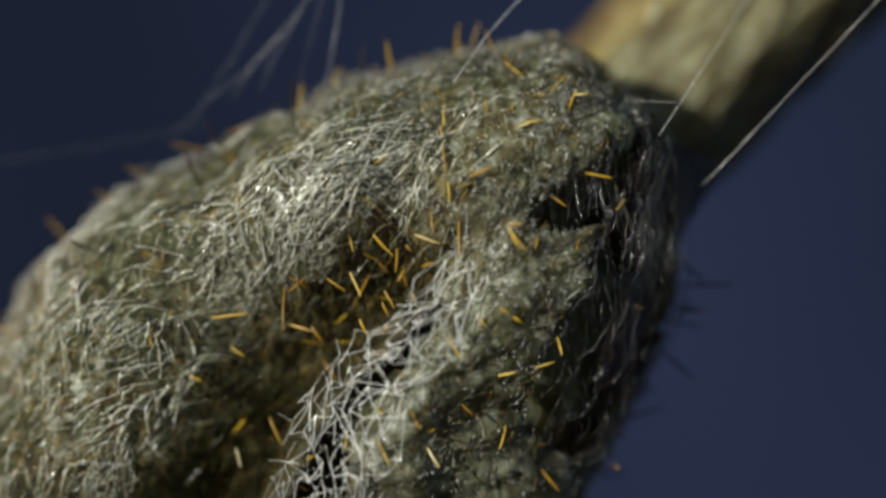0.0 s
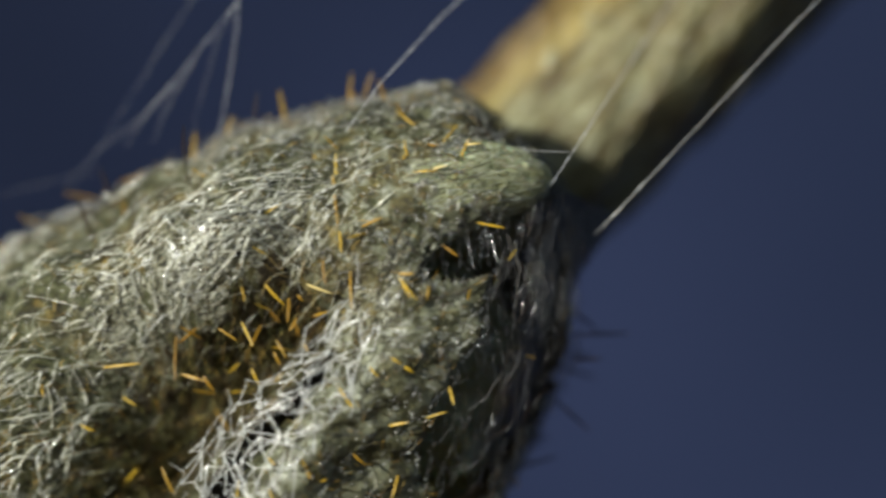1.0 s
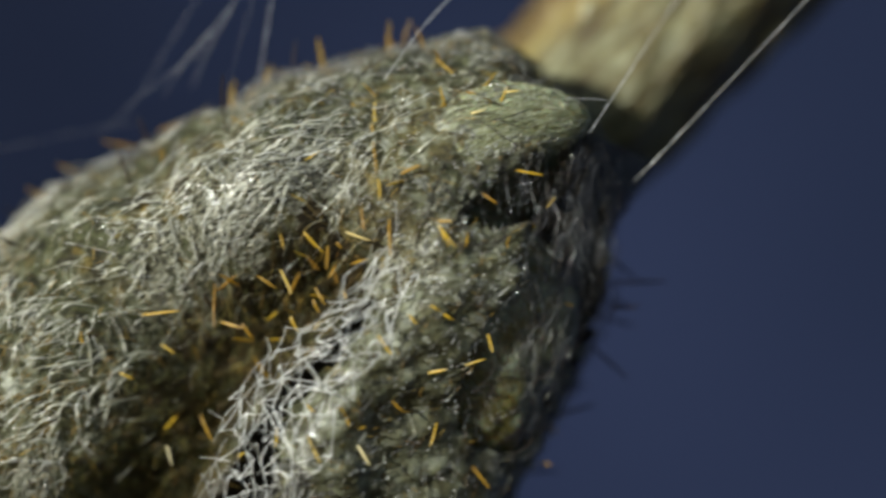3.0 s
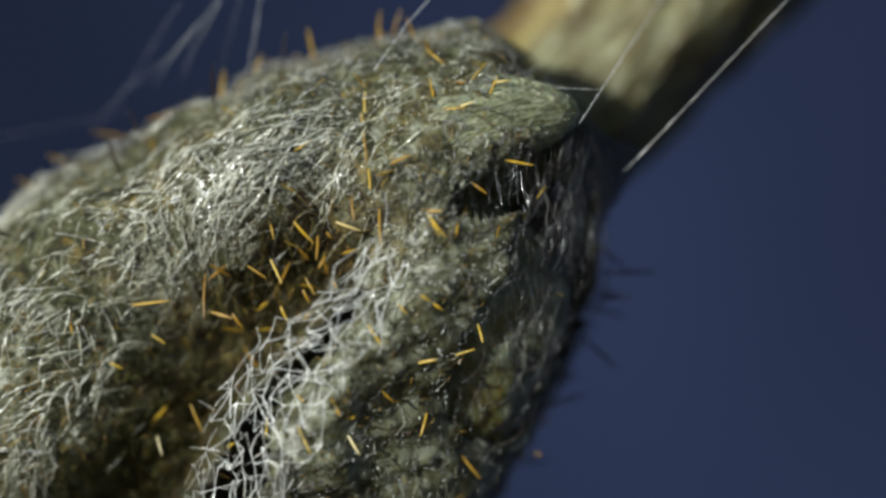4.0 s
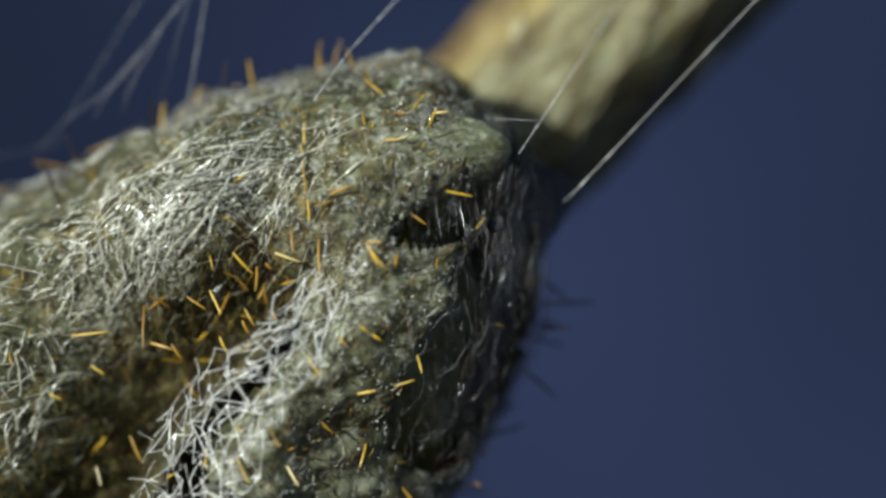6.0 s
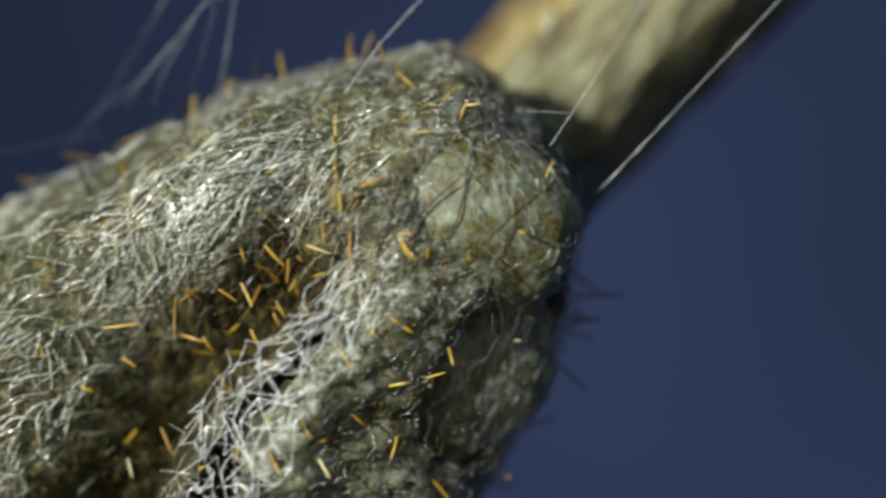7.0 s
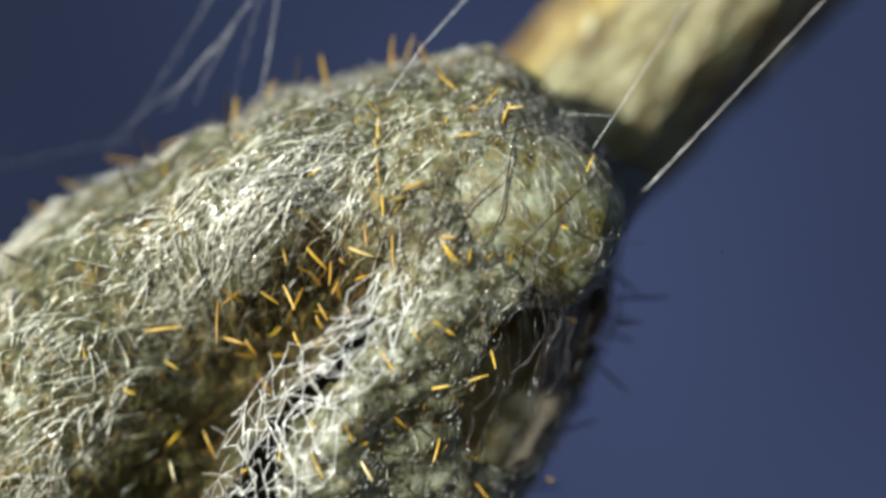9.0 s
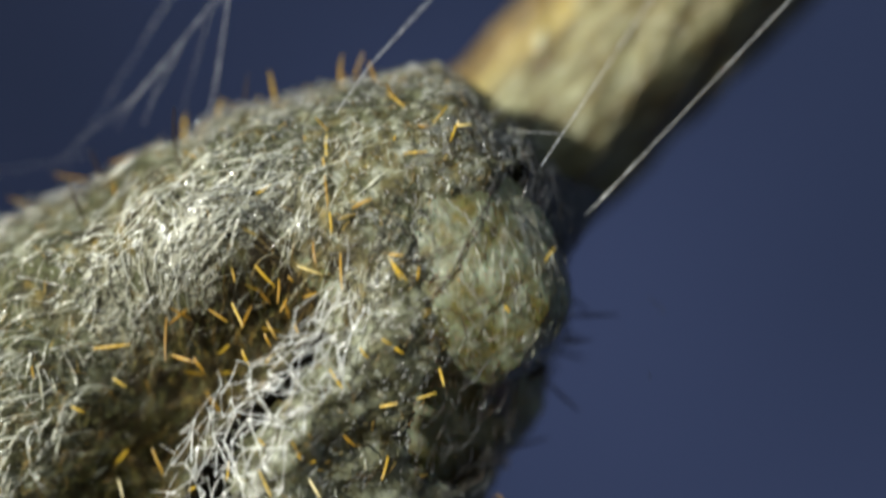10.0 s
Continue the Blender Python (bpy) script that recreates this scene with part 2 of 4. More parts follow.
# ---- mesh helpers ----
def mesh_from(name, verts, quads, mat, smooth=True):
    me = bpy.data.meshes.new(name)
    verts = np.asarray(verts, dtype=np.float32).reshape(-1, 3)
    quads = np.asarray(quads, dtype=np.int32).reshape(-1, 4)
    me.vertices.add(len(verts))
    me.vertices.foreach_set("co", verts.ravel())
    me.loops.add(quads.size)
    me.loops.foreach_set("vertex_index", quads.ravel())
    me.polygons.add(len(quads))
    me.polygons.foreach_set("loop_start", np.arange(0, quads.size, 4, dtype=np.int32))
    me.polygons.foreach_set("use_smooth", np.full(len(quads), smooth))
    me.materials.append(mat)
    me.update(calc_edges=True)
    return me


def tubes(name, paths, radius, mat, sides=3, taper=0.5):
    """One mesh of many thin tubes. paths: N x K x 3 in metres; radius: N, in metres."""
    paths = np.asarray(paths, dtype=float)
    n, k, _ = paths.shape
    tan = np.gradient(paths, axis=1)
    tan /= np.linalg.norm(tan, axis=2, keepdims=True) + 1e-12
    ref = np.where(np.abs(tan[..., 1:2]) < 0.9, np.array([0, 1.0, 0]), np.array([1.0, 0, 0]))
    a = np.cross(tan, ref)
    a /= np.linalg.norm(a, axis=2, keepdims=True) + 1e-12
    b = np.cross(tan, a)
    thin = 1 - taper * np.abs(np.linspace(-1, 1, k)) ** 2
    radius = np.asarray(radius, dtype=float)
    rad = (radius[:, None] if radius.ndim == 1 else radius) * thin[None, :]
    ang = np.arange(sides) * 2 * np.pi / sides
    ring = a[:, :, None, :] * np.cos(ang)[None, None, :, None] + b[:, :, None, :] * np.sin(ang)[None, None, :, None]
    verts = paths[:, :, None, :] + ring * rad[:, :, None, None]
    idx = np.arange(n * k * sides).reshape(n, k, sides)
    nxt = np.roll(idx, -1, axis=2)
    quads = np.stack([idx[:, :-1], nxt[:, :-1], nxt[:, 1:], idx[:, 1:]], axis=-1)
    return mesh_from(name, verts, quads, mat)


def part(name, data, parent, label="", kind=""):
    """A mesh in world places, hung under a thing."""
    ob = new(name, data)
    ob.parent = parent
    ob.location = -parent.matrix_basis.translation
    return tagged(ob, label, kind=kind)


def wob(p, size, seed, n=6):
    """Smooth noise of about -1 to 1 from a sum of waves; p: ... x 3 in plan units."""
    g = np.random.RandomState(seed)
    out = 0
    for _ in range(n):
        k = g.normal(size=3)
        k *= 2 * np.pi / (size * np.linalg.norm(k)) * g.uniform(0.6, 1.5)
        out = out + np.sin(p @ k + g.uniform(0, 6.28))
    return out / n ** 0.5 * 0.8


# ---- the cocoon's form ----
AXIS = np.array([-0.616, 0.0, -0.788])   # from the tip to the foot, world x y z
SIDE = np.array([0.788, 0.0, -0.616])
FACE = np.array([0.0, -1.0, 0.0])
TIP = np.array([1000 - 784, 0.0, 441 - 230])
HALF, GIRTH, MID = 930.0, 462.0, 895.0


LEAN_BACK = 0.2


def back(u, v):
    """How far the cocoon's axis lies behind the plan there: its foot is farther off than its tip."""
    return LEAN_BACK * (-0.616 * (u - 1000) + 0.788 * (v - 230) - 550)


def girth(s):
    return GIRTH * np.sqrt(np.clip(1 - ((s - MID) / HALF) ** 2, 0.0004, 1))


def furrow_line(s, th):
    """How far a point lies beside the furrow's middle, round the skin."""
    return girth(s) * (th - np.radians(104 - 0.026 * (s - 332))) - 22 * np.sin(s / 90.0)


def wide(s, th):
    """The furrow opens to its upper side lower down."""
    return np.where(furrow_line(s, th) > 0, 1 + 1.05 * np.clip((s - 420) / 280, 0, 1), 1.0)


def relief(s, th, base, carve):
    deg = np.degrees(th)
    w = furrow_line(s, th) / wide(s, th)
    front = np.clip((s - 285) / 150, 0, 1) * np.clip((1350 - s) / 200, 0, 1)
    furrow = -180 * np.exp(-(np.abs(w) / 118) ** 3.4) + 6 * np.exp(-((w + 165) / 50) ** 2) + 38 * np.exp(-((w - 205) / 90) ** 2)
    flank = np.exp(-((deg - 45) / 42) ** 2) * np.clip((s - 150) / 150, 0, 1)
    lumps = 6 * np.maximum(wob(base, 80, 8), -0.3) + 3 * np.maximum(wob(base, 42, 9), -0.3)
    brow = 20 * np.exp(-((deg - 176) / 30) ** 2 - ((s - 500) / 230) ** 2)
    fuller = 34 * np.exp(-((deg - 34) / 20) ** 2) * np.clip((s - 420) / 200, 0, 1)
    hip = 50 * np.exp(-((deg - 178) / 36) ** 2 - ((s - 930) / 270) ** 2)
    deep = 1 + 0.35 * np.clip((s - 480) / 250, 0, 1)
    return fuller + brow + hip + furrow * deep * front * carve + flank * lumps + 15 * wob(base, 230, 3) + 12 * np.abs(wob(base, 105, 4)) - 5 + 3.5 * wob(base, 34, 5)


def pod(s, th, h=0.0, carve=1.0):
    """Points of the cocoon's skin in metres: s along it from the tip, th round it (0 the lower right side, a quarter turn the front)."""
    s, th = np.broadcast_arrays(np.asarray(s, float), np.asarray(th, float))
    r = girth(s)
    lean = -47 - 78 * np.clip(s, 0, 900) / 900
    er = np.cos(th)[..., None] * SIDE + 0.92 * np.sin(th)[..., None] * FACE
    mid = TIP + s[..., None] * AXIS + lean[..., None] * SIDE
    base = mid + r[..., None] * er - (LEAN_BACK * (s - 550))[..., None] * FACE
    slope = -GIRTH ** 2 / HALF ** 2 * (s - MID) / np.maximum(r, 60)
    nor = er - np.clip(slope, -3, 3)[..., None] * AXIS
    nor /= np.linalg.norm(nor, axis=-1, keepdims=True)
    return (base + (relief(s, th, base, carve) + h)[..., None] * nor) * S


def flat(s, th):
    """Where a point of the skin stands on the plan."""
    q = girth(s) * np.cos(th) - 47 - 78 * np.clip(s, 0, 900) / 900
    return 1000 - 0.616 * s + 0.788 * q, 230 + 0.788 * s + 0.616 * q


def skin_at(u, v):
    """The way back: s and th on the front of the skin."""
    s = -0.616 * (u - 1000) + 0.788 * (v - 230)
    q = 0.788 * (u - 1000) + 0.616 * (v - 230)
    c = (q + 47 + 78 * np.clip(s, 0, 900) / 900) / girth(s)
    return s, np.arccos(np.clip(c, -0.995, 0.995))


def gap(s, th):
    """Below 1 inside the open end, where the larva shows through loose silk."""
    u, v = flat(s, th)
    a, b = u - 1000, v - 485
    along, across = -0.16 * a + 0.987 * b, 0.987 * a + 0.16 * b
    e1 = (along / 260) ** 2 + (across / 72) ** 2
    a, b = u - 935, v - 374
    e3 = ((0.935 * a - 0.355 * b) / 120) ** 2 + ((0.355 * a + 0.935 * b) / 50) ** 2
    a, b = u - 930, v - 665
    along, across = -0.4 * a + 0.917 * b, 0.917 * a + 0.4 * b
    e4 = (along / 165) ** 2 + (across / 88) ** 2
    e = np.minimum(np.minimum(e1, e4), e3) + 0.15 * np.sin(s / 23.0 + 3 * th) * np.cos(th * 9 + s / 40.0)
    return np.where(np.sin(th) > -0.1, e, 9.0)


# where the net hangs: along the cocoon, its middle beside the furrow's, its half width
NET_S, NET_W, NET_ROOM = (380, 638, 845, 1200), (-90, -98, -118, -122), (32, 74, 88, 92)


def net_line(s):
    return np.interp(s, NET_S, NET_W)


def net_room(s):
    return np.interp(s, NET_S, NET_ROOM)


def hole(s, th):
    """Below 1 in the open end and in the torn strip under the net."""
    torn = np.abs(furrow_line(s, th) - net_line(s)) / (0.38 * net_room(s)) + 0.35 * wob(pod(s, th, 0.0, 0.0) / S, 75, 91)
    return np.minimum(gap(s, th), np.where((s > 415) & (s < 1300), torn, 9.0))


def bright(s, th):
    """1 in the middle of the white ridge, falling off round it."""
    u, v = flat(s, th)
    a, b = u - 440, v - 415
    return np.exp(-((-0.85 * a + 0.53 * b) / 245) ** 4 - ((0.53 * a + 0.85 * b) / 72) ** 2)


def shoulder(s, th):
    """1 on the pale shoulder between the net's upper end and the open end."""
    u, v = flat(s, th)
    a, b = u - 775, v - 440
    return np.exp(-((-0.55 * a + 0.83 * b) / 125) ** 4 - ((0.83 * a + 0.55 * b) / 62) ** 2)


def crown(s, th):
    """1 on the pale crown above the open end's lip."""
    u, v = flat(s, th)
    lip = 385 - 0.24 * (u - 640)
    return np.clip((lip - v) / 30, 0, 1) * np.exp(-((u - 850) / 185) ** 4 - ((v - 290) / 115) ** 4)


def fur_part(s, th):
    """Rises from 0 to 1 towards the cocoon's lower left."""
    u, v = flat(s, th)
    return np.clip((0.62 * v - 0.45 * u - 235) / 160, 0, 1) * (furrow_line(s, th) > -40)


def drawn(path):
    """The same threads pulled smooth: one even bend from end to end."""
    k = path.shape[1]
    f = np.linspace(0, 1, k)[None, :, None]
    a, m, b = path[:, :1], path[:, k // 2:k // 2 + 1], path[:, -1:]
    return a * (2 * f - 1) * (f - 1) + m * 4 * f * (1 - f) + b * f * (2 * f - 1)


def thread_paths(g, n, s_rng, th_rng, length, k, aim, spread, curl, lift, arch, keep=None, carve=1.0, flow=0.0, taut=0.0):
    s = g.uniform(*s_rng, n)
    th = np.radians(g.uniform(*th_rng, n))
    if keep is not None:
        ok = keep(s, th, g.uniform(size=n))
        s, th = s[ok], th[ok]
        n = len(s)
    head = np.radians(aim) + g.normal(0, np.radians(spread), n) + np.pi * (g.uniform(size=n) < 0.5)
    if flow:
        head = head + np.radians(flow) * wob(pod(s, th, 0.0, 0.0) / S, 110, 81)
    step = g.uniform(0.5, 1.5, n) * length / k
    bend = g.normal(0, curl * 0.5, n)
    ss, tt = [], []
    for _ in range(k):
        ss.append(s), tt.append(th)
        s = np.clip(s + step * np.cos(head), -30, 1800)
        th = th + step * np.sin(head) / np.maximum(girth(s), 60)
        bend = 0.8 * bend + g.normal(0, curl, n)
        head = head + bend
    ss, tt = np.stack(ss, 1), np.stack(tt, 1)
    h = g.uniform(*lift, n)[:, None] + g.uniform(0, arch, n)[:, None] * np.sin(np.linspace(0, np.pi, k))[None, :]
    h = h + 0.6 * np.sin(np.linspace(0, 9, k)[None, :] + g.uniform(0, 6, n)[:, None])
    path = pod(ss, tt, h, carve)
    return path + taut * (drawn(path) - path), n


# ---- backdrop ----
def build_backdrop():
    bm = bmesh.new()
    n = 24
    rows = []
    for j in range(9):
        z = -1.2 + 2.4 * j / 8
        rows.append([bm.verts.new((1.6 * math.sin(a), 0.55 - 0.9 * (1 - math.cos(a)), z)) for a in [(-75 + 150 * i / n) * math.pi / 180 for i in range(n + 1)]])
    for j in range(8):
        for i in range(n):
            bm.faces.new((rows[j][i], rows[j][i + 1], rows[j + 1][i + 1], rows[j + 1][i]))
    me = bpy.data.meshes.new("backdrop")
    bm.to_mesh(me)
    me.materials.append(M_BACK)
    for f in me.polygons:
        f.use_smooth = True
    return tagged(new("backdrop", me), "dark blue blurred distance behind the twig", "backdrop", kind="structure")


build_backdrop()


# ---- twig ----
def flake_mesh(seed):
    """A thin curled scale of bark, lying against the stem."""
    bm = bmesh.new()
    bmesh.ops.create_icosphere(bm, subdivisions=2, radius=1.0)
    co = np.array([v.co for v in bm.verts]) * np.array([5, 11, 26])
    co = co * (1 + 0.22 * wob(co, 30, seed))[:, None]
    co[:, 0] += 0.02 * co[:, 1] ** 2
    for v, c in zip(bm.verts, co * S):
        v.co = c
    me = bpy.data.meshes.new("bark_flake")
    for f in bm.faces:
        f.smooth = True
    bm.to_mesh(me)
    bm.free()
    me.materials.append(M_FLAKE)
    return me


def build_twig():
    base, end = TWIG_BASE, TWIG_END
    m = TWIG_TURN.to_4x4()
    length = (end - base).length / S
    nu, nv = 72, 260
    v = np.linspace(0, length, nv)[:, None] * np.ones((1, nu))
    th = np.linspace(0, 2 * np.pi, nu, endpoint=False)[None, :] * np.ones((nv, 1))
    rad = 180 + 5e-4 * v + 6 * np.sin(v / 310.0)
    rad = rad * np.clip((v + 30) / 60, 0.3, 1) ** 0.5
    # an angular stem with rounded corners
    face = Vector((math.cos(radians(115)) * 0.707, -math.sin(radians(115)), -math.cos(radians(115)) * 0.707))
    face = m.to_3x3().transposed() @ face
    turn = th - math.atan2(face.y, face.x)
    rad = rad * 0.94 * (np.abs(np.cos(turn)) ** 3.2 + np.abs(np.sin(turn)) ** 3.2) ** (-1 / 3.2)
    p = np.stack([rad * np.cos(th), rad * np.sin(th), v], -1)
    q = p * np.array([1, 1, 0.35])
    rad = rad + 5 * wob(q, 120, 21) + 6 * wob(q, 48, 22) + 3 * wob(p, 19, 23)
    p = np.stack([rad * np.cos(th), rad * np.sin(th), v], -1).reshape(-1, 3)
    idx = np.arange(nu * nv).reshape(nv, nu)
    quads = np.stack([idx[:-1], np.roll(idx[:-1], -1, 1), np.roll(idx[1:], -1, 1), idx[1:]], -1)
    twig = new("twig")
    twig.matrix_basis = Matrix.Translation(base) @ m
    tagged(twig, "rough olive brown twig lit along one side", "twig")
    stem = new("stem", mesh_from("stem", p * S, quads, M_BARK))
    stem.parent = twig
    flakes = [flake_mesh(seed) for seed in (71, 72, 73)]
    g = np.random.RandomState(70)
    for i in range(110):
        a, z = g.uniform(0, 2 * np.pi), g.uniform(60, 1500)
        fl = new("bark_flake", flakes[i % 3])
        fl.parent = twig
        sc = g.uniform(0.5, 1.3)
        fl.matrix_basis = Matrix.Rotation(a, 4, "Z") @ Matrix.Translation((181 * S, 0, z * S)) @ Matrix.Rotation(g.uniform(-0.4, 0.4), 4, "X") @ Matrix.Diagonal((sc, sc, sc, 1))
    return twig


build_twig()


# ---- cocoon ----
def build_shell(cocoon):
    nu, nv = 300, 260
    ph = np.linspace(0.02, np.pi - 0.02, nv)
    s = (MID - HALF * np.cos(ph))[:, None] * np.ones((1, nu))
    th = np.linspace(0, 2 * np.pi, nu, endpoint=False)[None, :] * np.ones((nv, 1))
    p = pod(s, th)
    idx = np.arange(nu * nv).reshape(nv, nu)
    quads = np.stack([idx[:-1], np.roll(idx[:-1], -1, 1), np.roll(idx[1:], -1, 1), idx[1:]], -1)
    wrap = np.where(th > np.pi, th - 2 * np.pi, th)
    solid = hole(s, wrap)[:-1] > 1
    me = mesh_from("shell", p, quads[solid], M_SHELL)
    ob = part("shell", me, cocoon, "felted olive brown cocoon wall with an open end")
    me.materials.append(M_FURROW)
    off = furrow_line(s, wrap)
    furrow_tone = np.abs(off) / np.where(off > 0, 118 * wide(s, wrap) ** 0.5, 62) + 0.3 * wob(p / S, 60, 93) + 9.0 * (s < 370)
    rough = 0.25 * wob(p / S, 48, 94) + 0.15 * wob(p / S, 22, 95)
    pick = np.zeros(s.shape, np.int32)
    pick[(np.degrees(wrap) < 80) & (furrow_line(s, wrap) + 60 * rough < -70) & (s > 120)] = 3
    # lower flank gets the darker felt in place of shade
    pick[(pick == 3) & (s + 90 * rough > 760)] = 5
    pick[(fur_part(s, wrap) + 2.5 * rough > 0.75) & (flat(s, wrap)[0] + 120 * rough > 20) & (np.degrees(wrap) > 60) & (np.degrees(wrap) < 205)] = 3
    pick[np.maximum(bright(s, wrap), 0.8 * shoulder(s, wrap)) + 1.6 * rough > 0.6] = 2
    pick[crown(s, wrap) + 2.2 * rough > 0.5] = 4
    pick[furrow_tone < 1] = 1
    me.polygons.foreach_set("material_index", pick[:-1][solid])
    mod = ob.modifiers.new("thickness", "SOLIDIFY")
    mod.thickness, mod.offset = 14 * S, -1
    me.materials.append(M_FELT)
    me.materials.append(M_FLANK)
    me.materials.append(M_CROWN)
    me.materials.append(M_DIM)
    for _ in range(6):
        me.materials.append(M_LINING)
    mod.material_offset, mod.material_offset_rim = 6, 6
    return ob


def build_cocoon():
    cocoon = new("cocoon")
    cocoon.location = Vector(TIP * S)
    tagged(cocoon, "grey olive silk cocoon with amber bristles on a twig end", "cocoon")
    build_shell(cocoon)
    g = np.random.RandomState(7)

    def silk(name, mat, label, n, r, beads=0.0, **kw):
        paths, m = thread_paths(g, n, **kw)
        rad = g.uniform(*r, m)[:, None] * np.ones((1, paths.shape[1]))
        if beads:
            u = g.uniform(size=rad.shape)
            rad = rad * (0.75 + 0.5 * u * u + beads * (g.uniform(size=rad.shape) > 0.86))
        part(name, tubes(name, paths, rad * S, mat), cocoon, label, "stuff")

    inside = lambda s, th: (np.abs(furrow_line(s, th)) < 112 * wide(s, th)) & (s > 340)
    patch = lambda s, th, size, seed: wob(pod(s, th) / S, size, seed)

    plain = lambda s, th, u: (hole(s, th) > 1.0) & (~inside(s, th) | (u < 0.05))
    felt = lambda s, th, u: plain(s, th, u) & (patch(s, th, 60, 61) + patch(s, th, 160, 62) > 2.2 * u - 1.2)
    silk("olive_felt", M_OLIVE, "matted olive silk", 14000, (0.4, 0.95), s_rng=(-30, 1350), th_rng=(-25, 205), length=24, k=4, aim=-6, spread=18, curl=0.03, lift=(-4, 6), arch=6, flow=40, keep=lambda s, th, u: felt(s, th, u) & (u > 0.8 * bright(s, th)) & (u > 0.75 * crown(s, th)))
    silk("back_felt", M_OLIVE, "matted olive silk", 2500, (1.0, 2.2), s_rng=(0, 1800), th_rng=(205, 335), length=160, k=8, aim=0, spread=50, curl=0.2, lift=(0, 12), arch=16)
    # brown and green fibres, their colours also lowered for the furrow's deep shade
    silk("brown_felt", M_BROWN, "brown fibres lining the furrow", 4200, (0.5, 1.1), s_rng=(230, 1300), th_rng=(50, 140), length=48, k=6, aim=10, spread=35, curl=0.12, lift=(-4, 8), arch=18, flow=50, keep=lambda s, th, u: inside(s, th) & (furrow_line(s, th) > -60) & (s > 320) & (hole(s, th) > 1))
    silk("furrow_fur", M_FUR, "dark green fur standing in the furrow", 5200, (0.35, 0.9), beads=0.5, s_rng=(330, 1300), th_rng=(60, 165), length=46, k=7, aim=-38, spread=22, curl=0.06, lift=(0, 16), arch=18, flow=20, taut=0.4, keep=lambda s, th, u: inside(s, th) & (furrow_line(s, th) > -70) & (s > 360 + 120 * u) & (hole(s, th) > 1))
    silk("amber_fur", M_AMBER, "golden amber fibres in the furrow's fur", 1500, (0.4, 1.0), s_rng=(330, 1300), th_rng=(60, 165), length=30, k=6, aim=-30, spread=30, curl=0.08, lift=(4, 22), arch=14, taut=0.4, keep=lambda s, th, u: inside(s, th) & (furrow_line(s, th) > -90) & (patch(s, th, 60, 78) > 1.6 * u - 0.7) & (hole(s, th) > 1))
    silk("furrow_thread", M_OLIVE, "pale fibres in the furrow's fur", 800, (0.3, 0.65), beads=1.0, s_rng=(380, 1300), th_rng=(60, 165), length=38, k=7, aim=-34, spread=26, curl=0.08, lift=(6, 24), arch=14, taut=0.4, keep=lambda s, th, u: inside(s, th) & (furrow_line(s, th) > -60) & (hole(s, th) > 1))
    ridge = lambda s, th, u: (u < bright(s, th) * (1 - 0.4 * fur_part(s, th))) & (~inside(s, th) | (u < 0.03)) & (patch(s, th, 34, 63) + 0.6 * patch(s, th, 120, 64) > 0.22) & (gap(s, th) > 1)
    silk("white_mat", M_RIDGE, "bright white silk mat", 12500, (0.45, 1.25), beads=1.6, s_rng=(0, 1250), th_rng=(90, 195), length=62, k=11, aim=-6, spread=14, curl=0.05, lift=(2, 14), arch=8, flow=22, taut=0.55, keep=ridge)
    silk("white_mat", M_RIDGE, "bright white silk mat", 3600, (0.3, 0.8), beads=1.6, s_rng=(0, 1250), th_rng=(90, 195), length=55, k=9, aim=14, spread=24, curl=0.05, lift=(6, 16), arch=8, flow=30, taut=0.5, keep=ridge)
    loose = lambda s, th, u: plain(s, th, u) & (patch(s, th, 36, 67) + 0.7 * patch(s, th, 160, 68) > 1.6 * u - 0.2) & (u < np.clip((s - 60) / 300, 0.12, 1) * np.clip((np.radians(186) - th) / 0.7, 0.1, 1))
    silk("white_thread", M_WHITE, "scattered fine white silk threads", 4200, (0.3, 0.75), beads=1.2, s_rng=(-20, 1300), th_rng=(-5, 190), length=34, k=7, aim=-4, spread=40, curl=0.06, lift=(2, 12), arch=8, flow=35, taut=0.4, keep=loose)
    silk("amber_thread", M_AMBER, "short amber threads in the silk", 4200, (0.4, 1.1), s_rng=(0, 1300), th_rng=(10, 195), length=20, k=4, aim=5, spread=60, curl=0.1, lift=(4, 15), arch=6, keep=lambda s, th, u: plain(s, th, u) & (patch(s, th, 55, 70) > 2.0 * u - 0.6))
    # short white stubs added to stand in for sparkles of sun on the silk
    silk("silk_glint", M_NET, "tiny white stubs added as glints in the silk", 5500, (0.6, 1.5), s_rng=(0, 1250), th_rng=(30, 185), length=5, k=3, aim=0, spread=60, curl=0.2, lift=(4, 14), arch=2, keep=lambda s, th, u: plain(s, th, u) & (patch(s, th, 90, 69) > 2.2 * u - 0.9))
    silk("silk_glint", M_NET, "tiny white stubs added as glints in the silk", 12000, (0.8, 1.8), s_rng=(0, 1250), th_rng=(90, 190), length=9, k=3, aim=-8, spread=25, curl=0.1, lift=(6, 15), arch=2, keep=lambda s, th, u: ridge(s, th, np.minimum(1.6 * u + 0.1, 1)))
    silk("loop_thread", M_RIDGE, "loose curved white silk threads", 6000, (0.5, 1.3), beads=1.4, s_rng=(480, 1300), th_rng=(90, 185), length=58, k=11, aim=-4, spread=14, curl=0.05, lift=(4, 16), arch=14, flow=22, taut=0.5, keep=lambda s, th, u: (u < (0.12 + 0.9 * fur_part(s, th)) * np.clip((flat(s, th)[0] + 110) / 160, 0.3, 1)) & (patch(s, th, 38, 76) + 0.6 * patch(s, th, 110, 77) > 0.0) & (hole(s, th) > 1) & ~inside(s, th))
